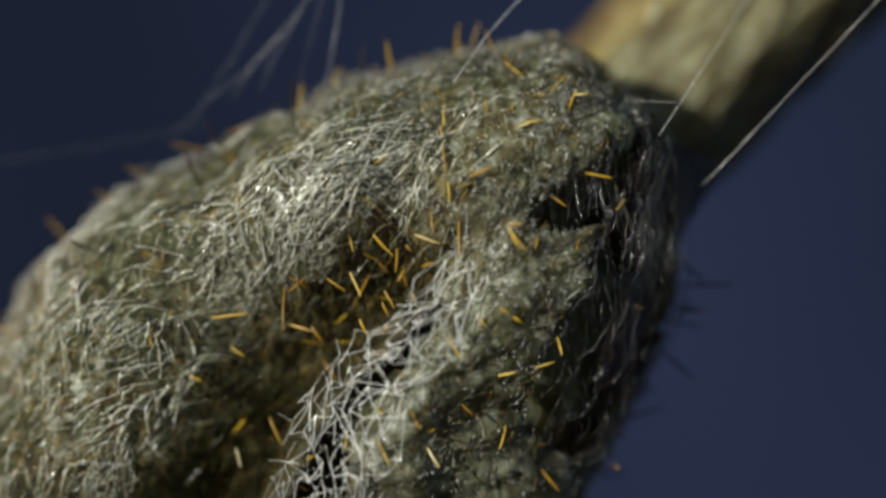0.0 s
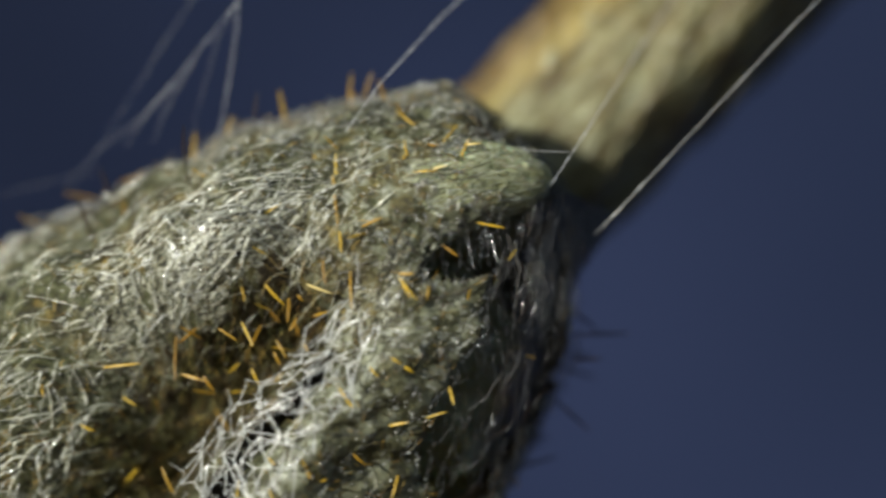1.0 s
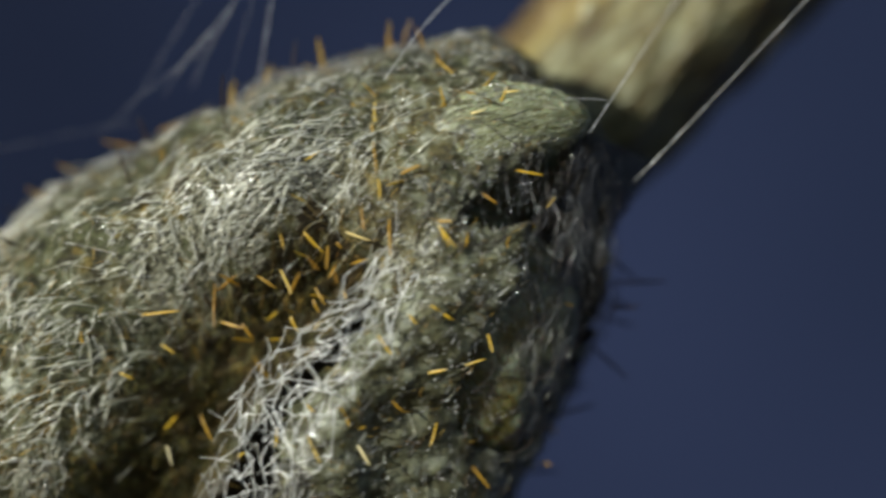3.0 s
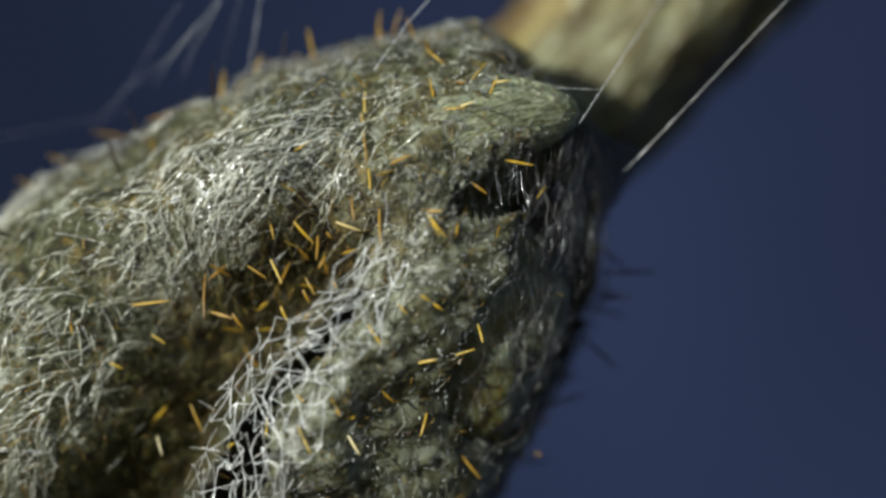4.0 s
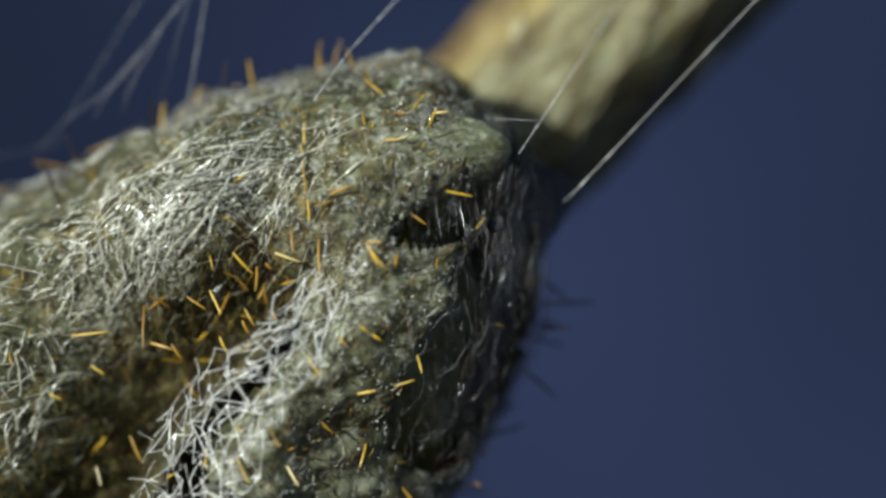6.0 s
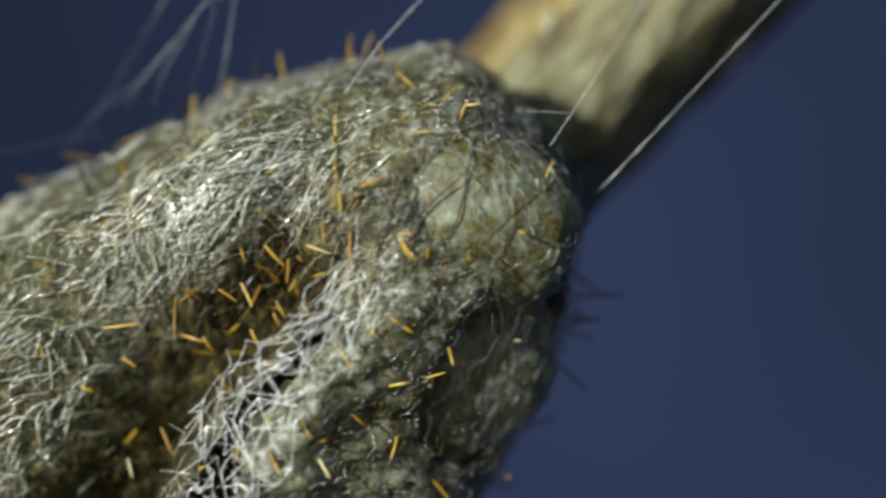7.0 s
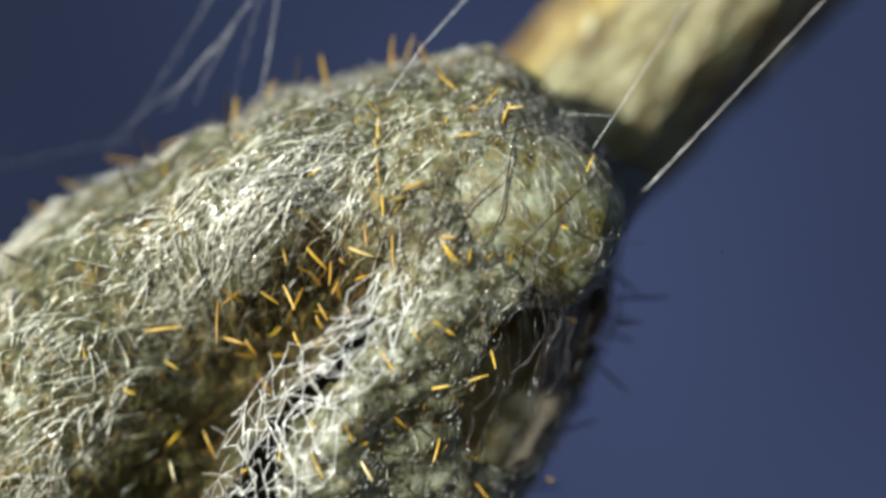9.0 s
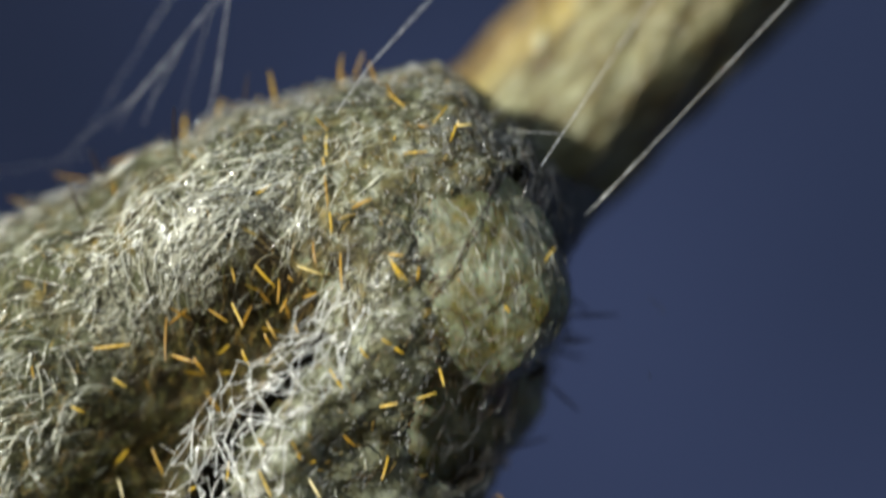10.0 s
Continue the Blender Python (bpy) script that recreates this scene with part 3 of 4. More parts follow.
    silk("amber_thread", M_AMBER, "short amber threads in the silk", 4600, (0.45, 1.2), s_rng=(450, 1300), th_rng=(90, 190), length=26, k=5, aim=-5, spread=22, curl=0.06, lift=(5, 16), arch=8, keep=lambda s, th, u: plain(s, th, u) & (fur_part(s, th) * (0.6 + patch(s, th, 60, 75)) > 1.2 * u))
    edge = lambda s, th, u: np.abs(furrow_line(s, th) - 105 * wide(s, th)) < 75
    silk("fringe", M_WHITE, "fine silk threads hanging into the furrow", 150, (0.3, 0.65), beads=0.8, s_rng=(330, 1000), th_rng=(80, 150), length=52, k=8, aim=-4, spread=12, curl=0.03, lift=(2, 12), arch=10, keep=edge, carve=0.85, taut=0.7)
    cap = lambda s, th, u: plain(s, th, 0.5) & (u > crown(s, th) * 0.9) & (patch(s, th, 42, 65) > 2 * u - 0.8)
    silk("grey_cap", M_GREY, "grey silk felt round the tip", 4200, (0.35, 0.85), beads=1.4, s_rng=(-30, 360), th_rng=(60, 200), length=18, k=5, aim=10, spread=90, curl=0.07, lift=(0, 11), arch=8, flow=60, keep=cap)
    silk("crown_mat", M_WHITE, "speckled pale silk over the crown", 3000, (0.45, 1.25), beads=1.5, s_rng=(-20, 400), th_rng=(60, 195), length=13, k=4, aim=20, spread=90, curl=0.08, lift=(2, 14), arch=8, flow=60, keep=lambda s, th, u: plain(s, th, 0.5) & (patch(s, th, 38, 72) + 0.6 * patch(s, th, 120, 73) > 1.8 * u - 0.5))
    side = lambda s, th, u: plain(s, th, 0.5) & (patch(s, th, 45, 66) > 2 * u - 0.8) & (u < 0.85)
    silk("grey_side", M_GREY, "thin grey silk over the shaded flank", 5000, (0.35, 0.85), s_rng=(150, 1250), th_rng=(-15, 80), length=22, k=4, aim=0, spread=22, curl=0.04, lift=(0, 9), arch=6, flow=45, keep=side)
    over = lambda s, th, u: gap(s, th) < 1.1
    silk("end_net", M_MESH, "loose grey silk net over the open end", 650, (0.15, 0.32), beads=1.8, s_rng=(-10, 840), th_rng=(-10, 120), length=60, k=12, aim=0, spread=30, curl=0.04, lift=(4, 16), arch=10, keep=over, taut=0.8)
    silk("end_thread", M_GLINT, "silk threads hanging over the open end, coloured dark as in shade", 1700, (0.15, 0.32), beads=2.0, s_rng=(0, 840), th_rng=(-12, 120), length=70, k=14, aim=-38, spread=8, curl=0.015, lift=(4, 18), arch=8, keep=over, taut=0.85)
    def veil_part(s, th, u):
        a, b = flat(s, th)
        a, b = a - 932, b - 262
        return ((-0.9 * a + 0.43 * b) ** 2 / 135 ** 2 + (0.43 * a + 0.9 * b) ** 2 / 80 ** 2 < 1) & (0.43 * a + 0.9 * b < 40 - 90 * u)

    silk("cap_veil", M_GREY, "thin grey silk veil over the opening's upper edge", 3200, (0.35, 0.9), s_rng=(-20, 260), th_rng=(30, 150), length=22, k=4, aim=0, spread=40, curl=0.04, lift=(2, 14), arch=5, flow=50, keep=veil_part)
    silk("long_hair", M_DARK, "long dark hairs", 90, (0.6, 1.3), s_rng=(0, 1200), th_rng=(-10, 180), length=120, k=10, aim=30, spread=60, curl=0.06, lift=(12, 22), arch=18)
    fur = lambda s, th, u: u < fur_part(s, th) * (1 - 0.6 * bright(s, th)) * np.clip(0.9 + 0.7 * patch(s, th, 70, 74), 0.3, 1)
    silk("dark_fur", M_FUR, "dark green and brown fur on the lower side", 15000, (0.4, 0.95), s_rng=(250, 1350), th_rng=(80, 200), length=34, k=5, aim=-6, spread=14, curl=0.03, lift=(-4, 10), arch=11, flow=25, taut=0.8, keep=fur)
    # the net: lozenge cells of knotted thread in two loose layers, and a few long lines through it
    def net_point(s, w, h):
        th = np.radians(104 - 0.026 * (s - 332)) + (w + net_line(s) + 22 * np.sin(s / 90.0)) / girth(s)
        return pod(s, th, h, 0.18)

    for layer, (h0, pitch, across, thick, lost) in enumerate(((22, 21.0, 3, 0.95, 0.26), (38, 26.0, 3, 0.78, 0.36))):
        node = {}
        rows = int(880 / pitch)
        for i in range(rows):
            for j in range(-across, across + 1):
                s = 372 + i * pitch + g.normal(0, 11.0)
                w = net_room(s) * (j + 0.5 * (i % 2)) / across + g.normal(0, 11.0)
                node[i, j] = (s, w, h0 + g.normal(0, 5.0))
        ends = []
        for (i, j), a in node.items():
            for far in ((i + 1, j), (i + 1, j + (1 if i % 2 else -1)), (i + 2, j)):
                rim = 0.3 if abs(j) == across or abs(far[1]) == across else 0.0
                if far in node and g.uniform() > (lost + rim if far[0] == i + 1 else 0.86):
                    ends.append((a, node[far]))
        a, b = np.array([e[0] for e in ends]), np.array([e[1] for e in ends])
        f = np.linspace(0, 1, 7)[None, :]
        bow = g.normal(0, 2.0, len(a))[:, None] * np.sin(np.pi * f)
        s = a[:, :1] + (b - a)[:, :1] * f
        w = a[:, 1:2] + (b - a)[:, 1:2] * f + bow
        h = a[:, 2:3] + (b - a)[:, 2:3] * f - np.abs(bow)
        rad = thick * g.uniform(0.45, 1.3, len(a))[:, None] * (0.7 + 0.45 * np.abs(2 * f - 1) ** 4 + 0.5 * g.uniform(size=(len(a), 7)) ** 2)
        part("white_net", tubes("white_net", net_point(s, w, h), rad * S, M_NET, sides=5, taper=0.0), cocoon, "knotted white silk net hung along the furrow", "stuff")
    near = lambda s, th, u: np.abs(furrow_line(s, th) - net_line(s)) < net_room(s) * (0.2 + 0.8 * u)
    for way, n in ((20, 60), (-24, 60)):
        silk("white_net", M_NET, "knotted white silk net hung along the furrow", n, (0.4, 0.95), beads=1.0, s_rng=(385, 1200), th_rng=(50, 110), length=95, k=13, aim=way, spread=9, curl=0.04, lift=(16, 38), arch=10, keep=near, carve=0.18, taut=0.7)
    silk("net_speck", M_NET, "bright knots of silk beside the net", 550, (0.4, 0.95), beads=1.0, s_rng=(250, 1200), th_rng=(45, 115), length=13, k=4, aim=-10, spread=40, curl=0.1, lift=(10, 24), arch=5, carve=0.5, keep=lambda s, th, u: np.abs(furrow_line(s, th) - net_line(s) + 20) < net_room(s) * (0.5 + 0.8 * u))
    return cocoon


cocoon = build_cocoon()


def build_neck_web():
    """A thin sheet of silk from the open end's edge to the underside of the twig."""
    inner = np.array([(1036, 262, -150), (990, 400, -190), (965, 550, -225), (925, 720, -230)], float)
    outer = np.array([(1176, 318, 120), (1096, 428, 60), (1054, 520, 0), (1000, 700, -40)], float)

    def sheet(f, v, lift):
        x = np.clip(v, 0, 1) * 3
        a = np.stack([np.interp(x, range(4), inner[:, c]) for c in range(3)], -1)
        b = np.stack([np.interp(x, range(4), outer[:, c]) for c in range(3)], -1)
        q = a + (b - a) * f[..., None]
        swell = np.sin(np.pi * f) * 18 * np.sin(np.pi * np.clip(v, 0.05, 1)) + lift
        q = q + swell[..., None] * np.array([0.55, 0.2, -0.65])
        q[..., 2] += back(q[..., 0], q[..., 1])
        near = 1 + q[..., 2] * S / DIST
        return np.stack([(q[..., 0] - 784) * near, q[..., 2], (441 - q[..., 1]) * near], -1) * S

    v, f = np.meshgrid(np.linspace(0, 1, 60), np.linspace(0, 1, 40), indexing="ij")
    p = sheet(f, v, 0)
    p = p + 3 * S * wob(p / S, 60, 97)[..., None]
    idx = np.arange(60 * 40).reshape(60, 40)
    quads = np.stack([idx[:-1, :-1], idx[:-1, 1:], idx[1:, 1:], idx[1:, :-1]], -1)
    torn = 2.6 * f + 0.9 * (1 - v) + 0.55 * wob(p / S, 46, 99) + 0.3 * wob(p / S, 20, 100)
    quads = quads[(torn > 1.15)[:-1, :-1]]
    part("neck_web", mesh_from("neck_web", p, quads, M_WEB), cocoon, "thin silk web between cocoon and twig, coloured dark as in shade")
    g = np.random.RandomState(98)
    n, k = 900, 12
    f0, v0, run = 0.08 + 0.92 * g.uniform(0, 1, n) ** 0.7, g.uniform(-0.1, 0.8, n), g.uniform(0.06, 0.26, n)
    z = np.linspace(0, 1, k)[None, :]
    ff = np.clip(f0[:, None] + g.normal(0, 0.05, n)[:, None] * z, 0.04, 1)
    path = sheet(ff, v0[:, None] + run[:, None] * z, g.uniform(1, 7, n)[:, None])
    rad = g.uniform(0.15, 0.34, n)[:, None] * (0.75 + 0.4 * g.uniform(size=(n, k)) + 1.6 * (g.uniform(size=(n, k)) > 0.9))
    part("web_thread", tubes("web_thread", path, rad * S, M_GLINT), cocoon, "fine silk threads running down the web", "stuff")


build_neck_web()


def bristle_mesh(n, bend):
    z = np.linspace(0, 1, 5)
    path = np.stack([bend * z * z, 0 * z, z], -1)[None] * 45 * S
    return tubes("bristle", path, np.array([2.3 * S]) * np.array([[0.8, 1.0, 1.0, 0.85, 0.45]]), M_BRISTLE, sides=5, taper=0.2)


BRISTLES = [bristle_mesh(i, b) for i, b in enumerate((0.0, 0.12, -0.1, 0.2))]


# plan places of the plainest bristles and the way each one points, by stretch of the cocoon
FURROW = [(647, 398, 0, 36), (696, 417, -2, 58), (502, 445, 7, 22), (544, 440, 26, 32), (618, 440, 36, 14), (586, 465, 2, 37), (602, 458, 6, 10),
          (502, 507, 20, 37), (461, 518, 29, 19), (564, 539, 15, 27), (613, 545, 8, 13), (434, 603, 14, 23), (386, 532, -5, 68), (391, 544, 30, -24),
          (676, 624, 22, 35), (560, 560, 6, 20), (600, 500, -8, 20), (520, 590, 8, 24)]
CROWN = [(808, 240, 36, -2), (716, 337, 32, -14), (630, 208, 8, 38), (670, 208, -5, 58), (667, 279, 8, 51), (676, 345, 6, 34), (512, 251, 27, 32),
         (458, 283, 3, 28), (478, 330, 22, 27), (546, 313, 23, -15), (340, 384, 41, 33), (346, 402, 36, 10), (352, 386, 16, 30), (782, 421, 24, 0),
         (783, 427, 24, 35), (786, 430, 10, 30), (730, 586, 10, 16), (769, 570, 14, 10), (792, 585, 12, 10), (664, 246, 2, 34)]
FLANK = [(256, 588, 59, -7), (871, 622, 10, 28), (549, 747, 29, 32), (360, 765, 16, 42), (550, 803, 20, 42), (838, 850, 30, 40), (396, 600, 36, 10),
         (290, 640, 22, 14), (216, 690, 20, 10), (300, 820, 8, 30), (700, 740, 16, 18), (780, 780, -6, 36), (640, 820, 18, 30)]
INNER = [(860, 370, 23, 17), (976, 397, 14, -17), (938, 423, 14, 8), (1008, 567, 16, 4), (921, 330, 40, 8)]
RIM = [(560, 142, -8, -42), (686, 122, -2, -42), (712, 118, 8, -36), (383, 200, 0, -36), (238, 292, -44, -8), (20, 470, -30, -34), (300, 238, -30, 8),
       (455, 172, 4, -24), (100, 400, -26, -14), (150, 350, -30, -12)]


def bristle_on(owner, at, way, length, slim=1.0):
    thick = slim * (0.75 + 0.06 * (int(abs(at.x - at.z) * 1e6) % 7))
    ob = new("bristle", BRISTLES[int(abs(at.x + at.z) * 1e6) % 4])
    ob.parent = owner
    ob.matrix_basis = Matrix.Translation(at - owner.location) @ way.to_track_quat("Z", "Y").to_matrix().to_4x4() @ Matrix.Diagonal((thick, thick, length / 45, 1))
    return ob


def build_bristles():
    for group, lift, lean, carve in ((FURROW, 0, 0.3, 0.4), (CROWN, 14, 0.3, 0.6), (FLANK, 14, 0.3, 0.6), (INNER, -6, 0.25, 1), (RIM, 10, 0.2, 1)):
        for u, v, du, dv in group:
            s, th = skin_at(u, v)
            long = math.hypot(du, dv)
            at = Vector(pod(s, th, lift, carve))
            if group is not RIM:
                near = 1 + at.y / DIST
                at.x, at.z = P(u, v).x * near, P(u, v).z * near
            bristle_on(cocoon, at, Vector((du, -lean * long, -dv)).normalized(), long * (1.4 if group is RIM else 1.15), 1.0)
    g = np.random.RandomState(11)
    made = 0
    while made < 64:
        pick = g.uniform()
        if pick < 0.14:
            s = g.uniform(330, 660)
            th = np.radians(110 - 0.026 * (s - 332) + g.normal(0, 8))
        elif pick < 0.30:
            s, th = g.uniform(60, 420), np.radians(g.normal(105, 18))
        else:
            s, th = g.uniform(0, 1250), np.radians(g.uniform(-5, 190))
        if gap(s, th) < 1:
            continue
        at = Vector(pod(s, th, g.uniform(-8, 12), 0.8))
        out = (Vector(pod(s, th, 60)) - Vector(pod(s, th, 0))).normalized()
        way = (out * g.uniform(0.1, 0.8) + Vector(g.normal(size=3)) * 0.6).normalized()
        bristle_on(cocoon, at, way, g.uniform(24, 52))
        made += 1


build_bristles()


def build_dark_hairs():
    g = np.random.RandomState(17)
    z = np.linspace(0, 1, 6)
    me = tubes("dark_hair", np.stack([0.12 * z * z, 0.05 * z, z], -1)[None] * 80 * S, np.array([2.6 * S]), M_DARK, sides=4, taper=0.7)
    for i in range(20):
        s = g.uniform(120, 1000) if i < 10 else g.uniform(150, 1000)
        th = np.radians(g.uniform(-6, 12)) if i < 10 else np.radians(g.uniform(150, 184))
        at = Vector(pod(s, th, 2))
        out = (Vector(pod(s, th, 60)) - Vector(pod(s, th, 0))).normalized()
        ob = new("dark_hair", me)
        ob.parent = cocoon
        way = (out + Vector(g.normal(size=3)) * 0.35).normalized()
        ob.matrix_basis = Matrix.Translation(at - cocoon.location) @ way.to_track_quat("Z", "Y").to_matrix().to_4x4() @ Matrix.Diagonal((1, 1, g.uniform(0.6, 1.4), 1))


build_dark_hairs()


# ---- silk strands ----
def strand(points, r, label, fade=False):
    pts = [P(*p) for p in points]
    k = 90
    g = np.random.RandomState(int(abs(points[0][0])))
    path = []
    for i in range(k):
        f = i / (k - 1) * (len(pts) - 1)
        j = min(int(f), len(pts) - 2)
        path.append(pts[j].lerp(pts[j + 1], f - j))
    thin = np.linspace(0.15, 1.25, k)[None, :] if fade else 1.0
    me = tubes("silk_strand", np.array([[list(p) for p in path]]), thin * r * S * (0.7 + 0.5 * g.uniform(size=(1, k)) ** 2 + 1.1 * (g.uniform(size=(1, k)) > 0.93)), M_STRAND, sides=6, taper=0.2)
    return tagged(new("silk_strand", me), label, "strand", "taut silk strands round the cocoon")


def build_strands():
    hub = (500, -57, -120)
    strand([(466, 180, -110), (482, 90, -115), (497, -8, -120), hub], 0.5, "taut white silk strand beside the bristles")
    strand([(185, 272, -70), (240, 215, -70), (328, 149, -90), (401, 68, -110), hub, (545, -170, -130), (900, -700, -70)], 0.5, "thick twisted silk strand rising from the cocoon", fade=True)
    strand([(200, 278, -40), (236, 224, -40), (317, 94, -50), (362, 20, -60), (443, -99, -70), (540, -260, -70)], 0.22, "faint silk strand rising from the cocoon", fade=True)
    strand([(410, 190, -70), (438, 95, -80), (462, 10, -90), hub], 0.25, "thin silk strand rising from the cocoon", fade=True)
    strand([(296, 205, -50), (322, 158, -60), (384, 86, -90)], 0.45, "short silk strand joining a thicker one", fade=True)
    strand([(345, 195, -60), (366, 140, -70), (420, 45, -90)], 0.4, "short silk strand joining a thicker one", fade=True)
    strand([(-200, 320, 40), (0, 290, 40), (250, 240, 60)], 0.12, "faint silk strand stretched sideways")
    strand([(690, 180, -290), (745, 100, -250), (850, -20, -170), (1500, -640, 100)], 0.85, "taut white silk strand crossing to the twig")
    strand([(1040, 272, -330), (1112, 165, -240), (1330, -160, 95)], 0.8, "white silk strand tied to the twig")
    strand([(1074, 214, -285), (1000, 211, -300)], 0.5, "short thin silk cross strand")
    strand([(1122, 352, -200), (1144, 329, -250), (1460, -5, -240), (1800, -340, -20), (2300, -1000, 190)], 0.7, "taut silk strand along the twig's lower edge")


build_strands()


# ---- larva ----
def sunk(p, axes):
    """The front segment lies deeper on its lower left."""
    w = np.clip(-(0.91 * p[:, 0] / axes[0] + 0.41 * p[:, 2] / axes[2]), 0, 1)
    p = p * np.stack([np.ones(len(p)), 1 - 0.25 * w, np.ones(len(p))], -1)
    return p + np.outer(w * w, [-165, 2, -66])


def lump(name, axes, seed, parent):
    bm = bmesh.new()
    bmesh.ops.create_icosphere(bm, subdivisions=5, radius=1.0)
    co = np.array([v.co for v in bm.verts])
    p = co * np.array(axes)
    up = 1 + 0.06 * wob(p, 190, seed) + 0.03 * np.abs(wob(p, 70, seed + 1)) + 0.022 * np.abs(wob(p, 32, seed + 2)) + (0.012 * wob(p, 17, seed + 3) if seed != 31 else 0)
    if seed == 31:
        p = p * (1 - 0.35 * (p[:, :1] < 0) * (p[:, :1] / axes[0]) ** 2 * np.array([0, 1, 1]))
        p[:, 2] -= 42 * (p[:, 0] / axes[0]) ** 2
    if seed == 41:
        p = sunk(p, axes)
    p = p * up[:, None] * S
    for v, c in zip(bm.verts, p):
        v.co = c
    me = bpy.data.meshes.new(name)
    for f in bm.faces:
        f.smooth = True
    bm.to_mesh(me)
    bm.free()
    me.materials.append(M_HEAD if seed == 31 else M_LARVA)
    ob = new(name, me)
    ob.parent = parent
    g = np.random.RandomState(seed)
    n, k = (2600, 9) if seed == 31 else (320, 9)
    d = g.normal(size=(n, 3)) + np.array([0.0 if seed == 31 else 0.75, -0.9, 0.0 if seed == 31 else 0.3])
    d /= np.linalg.norm(d, axis=1, keepdims=True)
    step = np.cross(d, g.normal(size=(n, 3)) * 0.5 + (np.array([0.0, -0.3, 1.2]) if seed == 31 else np.array([0.6, -0.3, 0.6])))
    step /= np.linalg.norm(step, axis=1, keepdims=True)
    path = []
    for i in range(k):
        q = d * np.array(axes) * 1.03 + d * 5 * np.sin(np.pi * i / (k - 1))
        if seed == 31:
            q = q * (1 - 0.35 * (q[:, :1] < 0) * (q[:, :1] / axes[0]) ** 2 * np.array([0, 1, 1]))
            q[:, 2] -= 42 * (q[:, 0] / axes[0]) ** 2
        if seed == 41:
            q = sunk(q, axes)
        path.append(q)
        d = d + step * 0.045 + g.normal(0, 0.012, (n, 3))
        d /= np.linalg.norm(d, axis=1, keepdims=True)
    film = new("silk_film", tubes("silk_film", np.stack(path, 1) * S, g.uniform(0.35, 0.85, n) * (1.0 if seed == 31 else 0.7) * S, M_FILM if seed == 31 else M_GREY))
    film.parent = ob
    tagged(film, "thin silk threads clinging to the skin", kind="stuff")
    if seed != 31:
        near = np.stack(path, 1)[::3, :4] * 1.012 * np.array([-1, 1, -1])
        felt = new("skin_felt", tubes("skin_felt", near * S, g.uniform(0.4, 1.0, len(near)) * S, M_OLIVE))
        felt.parent = ob
        tagged(felt, "short olive threads clinging to the skin", kind="stuff")
        speck = np.stack(path, 1)[:, 4:7] * 1.02
        knots = new("silk_speck", tubes("silk_speck", speck[::2] * S, g.uniform(0.4, 1.1, len(speck[::2])) * S, M_WHITE))
        knots.parent = ob
        tagged(knots, "tiny glossy knots of silk on the skin", kind="stuff")
    return ob


def build_larva():
    larva = new("larva")
    larva.location = P(860, 420, 0)
    tagged(larva, "pale olive larva squirming inside the cocoon's open end", "larva")
    parts = [lump("head_fold", (204, 88, 80), 31, larva), lump("front_segment", (186, 122, 152), 41, larva), lump("rear_segment", (170, 110, 225), 51, larva)]
    g = np.random.RandomState(5)
    for ob, ax in zip(parts, ((204, 88, 80), (186, 122, 152), (170, 110, 225))):
        for _ in range(3):
            d = g.normal(size=3) + np.array([-0.5, -1.8, 0])
            d /= np.linalg.norm(d)
            at = Vector(d * np.array(ax) * 0.98 * S)
            way = Vector(d + g.normal(0, 0.7, 3)).normalized()
            b = new("bristle", BRISTLES[g.randint(4)])
            b.parent = ob
            b.matrix_basis = Matrix.Translation(at) @ way.to_track_quat("Z", "Y").to_matrix().to_4x4()
    z = np.linspace(0, 1, 24)
    for pts, r in (([(95, -60, 115), (50, -120, 20), (25, -128, -45)], 1.9), ([(25, -128, -45), (-10, -130, -60)], 1.6), ([(25, -128, -45), (60, -118, -70)], 1.5),
                   ([(-40, -118, 60), (-75, -110, -20), (-90, -104, -70)], 1.8), ([(-57, -44, 136), (-45, -100, 74), (-24, -119, -11), (-26, -104, -70), (-32, -64, -125)], 1.7)):
        q = np.array(pts, dtype=float)
        f = z * (len(q) - 1)
        path = np.stack([np.interp(f, range(len(q)), q[:, c]) for c in range(3)], -1)
        hair = new("dark_hair", tubes("dark_hair", path[None] * 1.1 * S, np.array([r * S]), M_DARK, sides=5, taper=0.5))
        hair.parent = parts[1]
    return larva, parts


larva, larva_parts = build_larva()

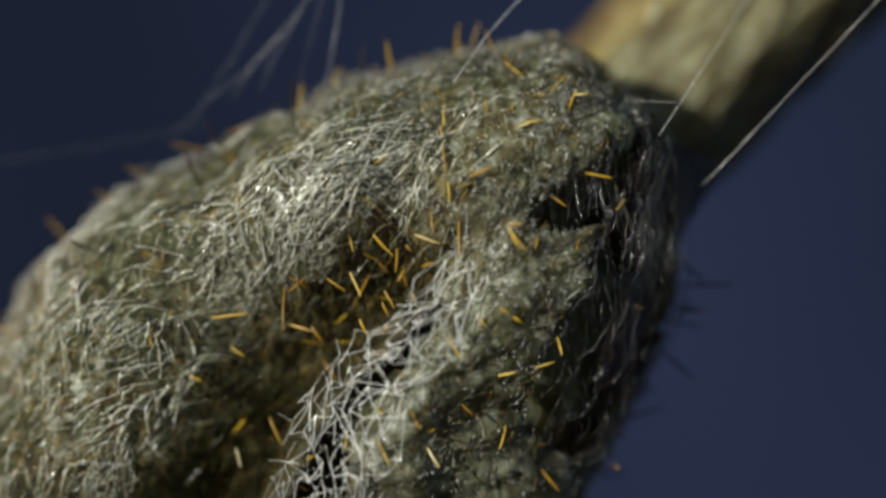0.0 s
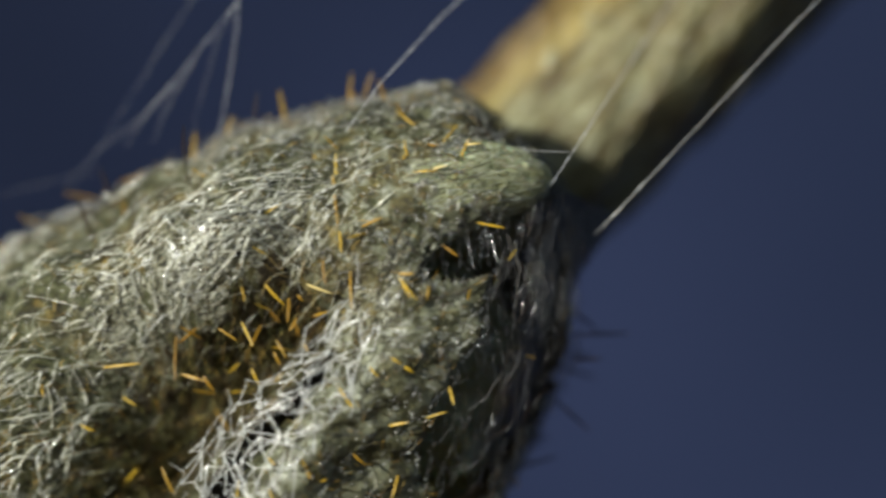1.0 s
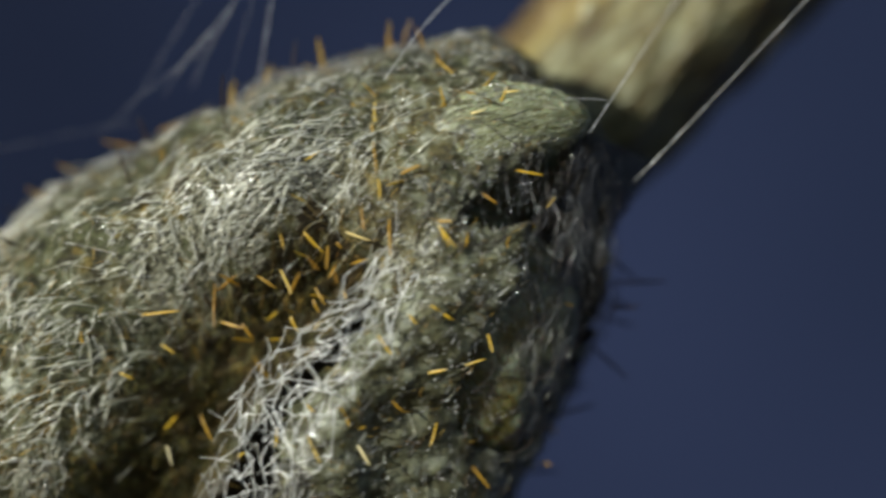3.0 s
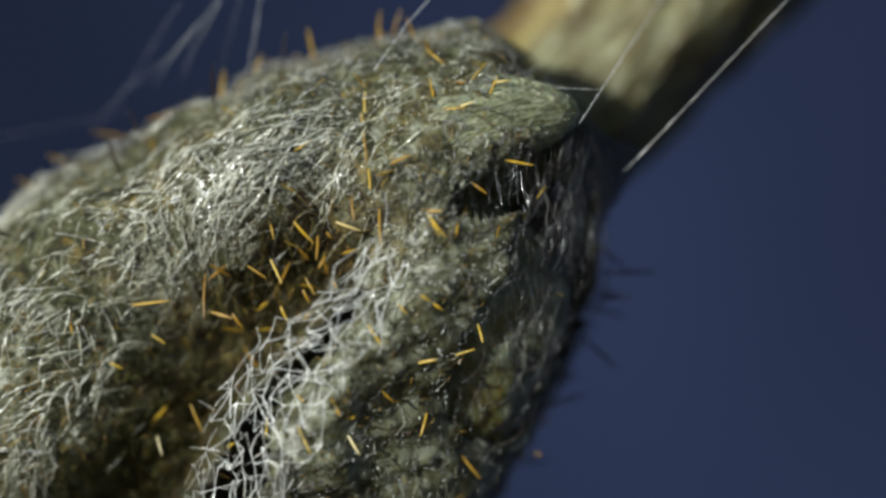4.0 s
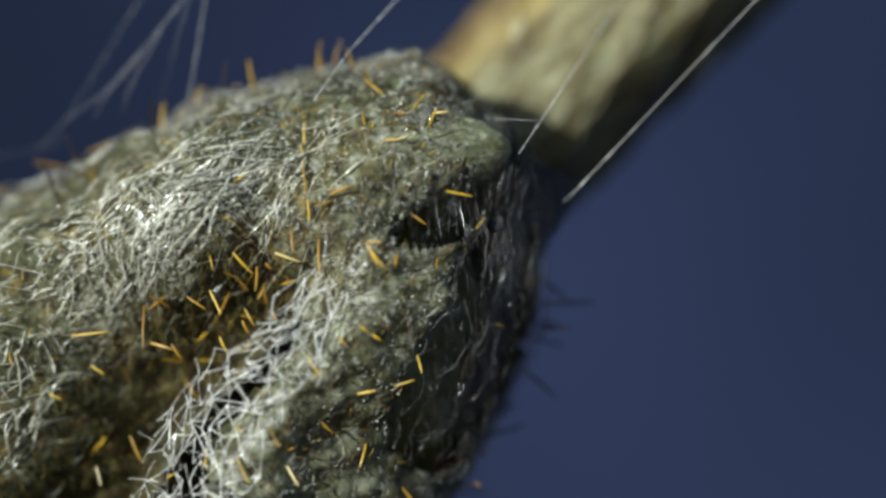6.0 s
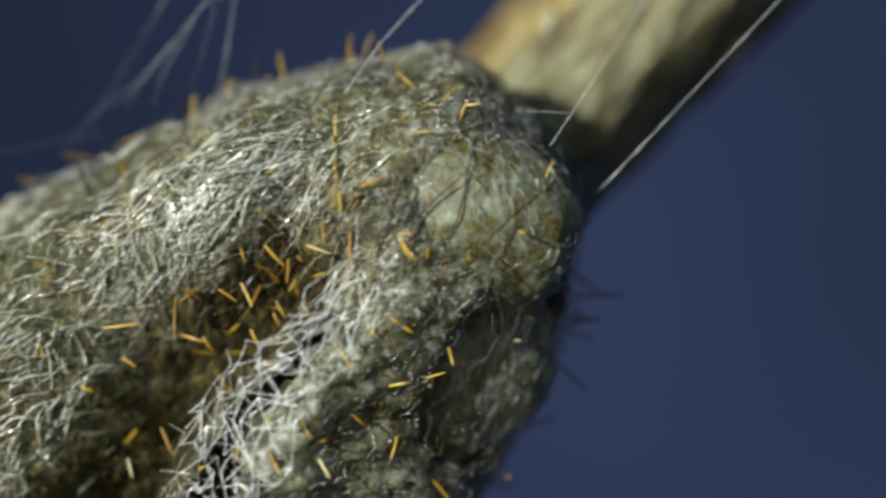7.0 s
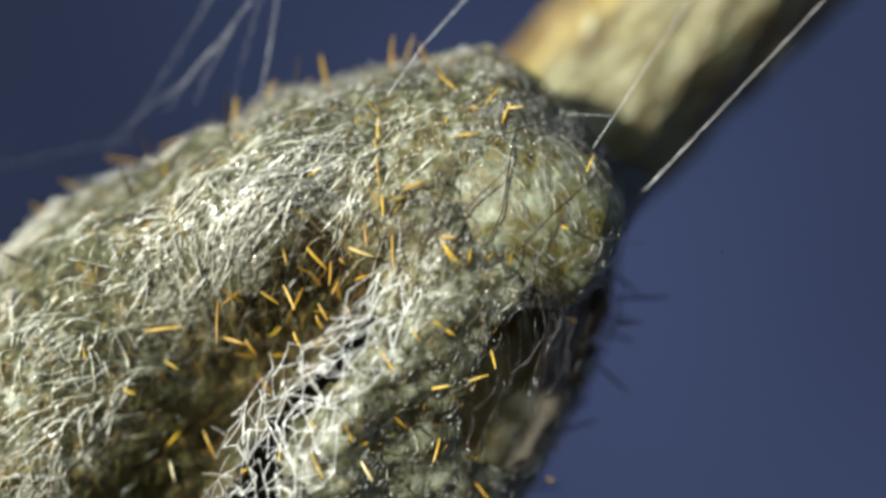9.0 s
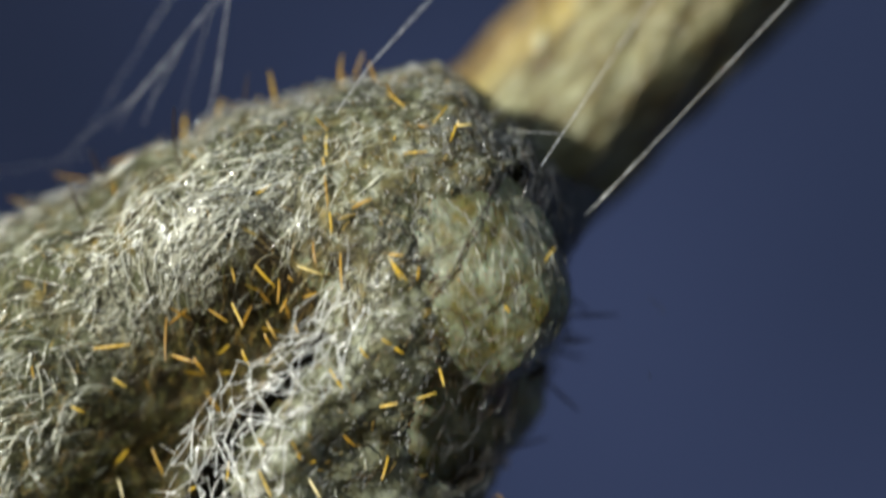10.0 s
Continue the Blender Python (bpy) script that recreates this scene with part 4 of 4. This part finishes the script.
# seconds, and how far the larva has pushed down the open end
FRONT = [
    (0.0, -60), (0.5, -20), (0.8, 0), (1.0, 0), (1.5, -50), (2.0, 30), (2.5, 70), (2.8, 0), (3.0, -30), (3.2, 10), (4.3, -40),
    (4.5, -50), (4.7, 20), (4.9, 50), (5.2, 0), (5.5, -80), (5.7, -60), (6.3, 60), (6.8, 200), (7.0, 225), (7.2, 215),
    (7.4, 195), (7.6, 180), (7.8, 185), (8.0, 200), (8.2, 220), (8.4, 248), (8.6, 245), (8.8, 225), (9.0, 215), (9.2, 215), (9.4, 226), (9.7, 248), (10.0, 300),
]


REAR = [(0.0, 0.6), (1.0, 0.8), (2.5, 1.0), (4.7, 1.0), (5.6, 0.7), (6.8, 0.95), (7.5, 0.95), (8.0, 0.7), (8.5, 0.15), (9.2, 0.05), (9.6, 0.2), (10.0, 0.6)]


# seconds, and where the head fold's end stands
HEAD = [(0.0, 972), (0.5, 995), (1.0, 1013), (1.5, 966), (2.0, 1025), (2.5, 1036), (3.2, 1005), (4.3, 1020), (4.5, 1031), (5.0, 1044), (5.5, 985), (5.7, 985),
        (6.3, 1020), (6.8, 1040), (10.0, 1040)]


def head(t):
    return float(np.interp(t, [r[0] for r in HEAD], [r[1] for r in HEAD])) - 185


def rear(t):
    return float(np.interp(t, [r[0] for r in REAR], [r[1] for r in REAR]))


def inside_at(u, v, d):
    return P(u, v, d + back(u, v))


def motions():
    a, b, c = larva_parts
    o = P(860, 420, 0)
    rows_a, rows_b, rows_c = [], [], []
    for t, f in FRONT:
        q = min(max((f + 20) / 220, 0), 1)
        h = min(max((f + 80) / 150, 0), 1.4)
        hu = head(t)
        pa = inside_at(hu + 6 * q, 268 + 0.47 * (859 - hu) + 8 * h + 15 * q + 0.3 * max(f - 200, 0), -166 - 6 * h + 45 * q) - o
        e = min(max(f / 110, 0), 1)
        pb = inside_at(830 + 84 * e, 300 + e * (max(290, f + 165) - 300), 70 - e * (220 + 0.22 * max(f - 125, 0))) - o
        k = rear(t)
        w = min(max((t - 5.8) / 1.0, 0), 1)
        pc = inside_at(833 - 95 * (1 - k) * (1 - w) + 18 * w, 630 - 40 * (1 - k) * (1 - w) + 25 * w, 200 - 345 * k + 15 * w) - o
        rows_a.append((t, pose(*pa, 0, -25 + 34 * q, 0)))
        rows_b.append((t, pose(*pb, 0, -20 + 0.2 * f, 0)))
        rows_c.append((t, pose(*pc, 0, 25 + 0.1 * f, 0)))
    walk(a, rows_a)
    walk(b, rows_b)
    walk(c, rows_c)


motions()
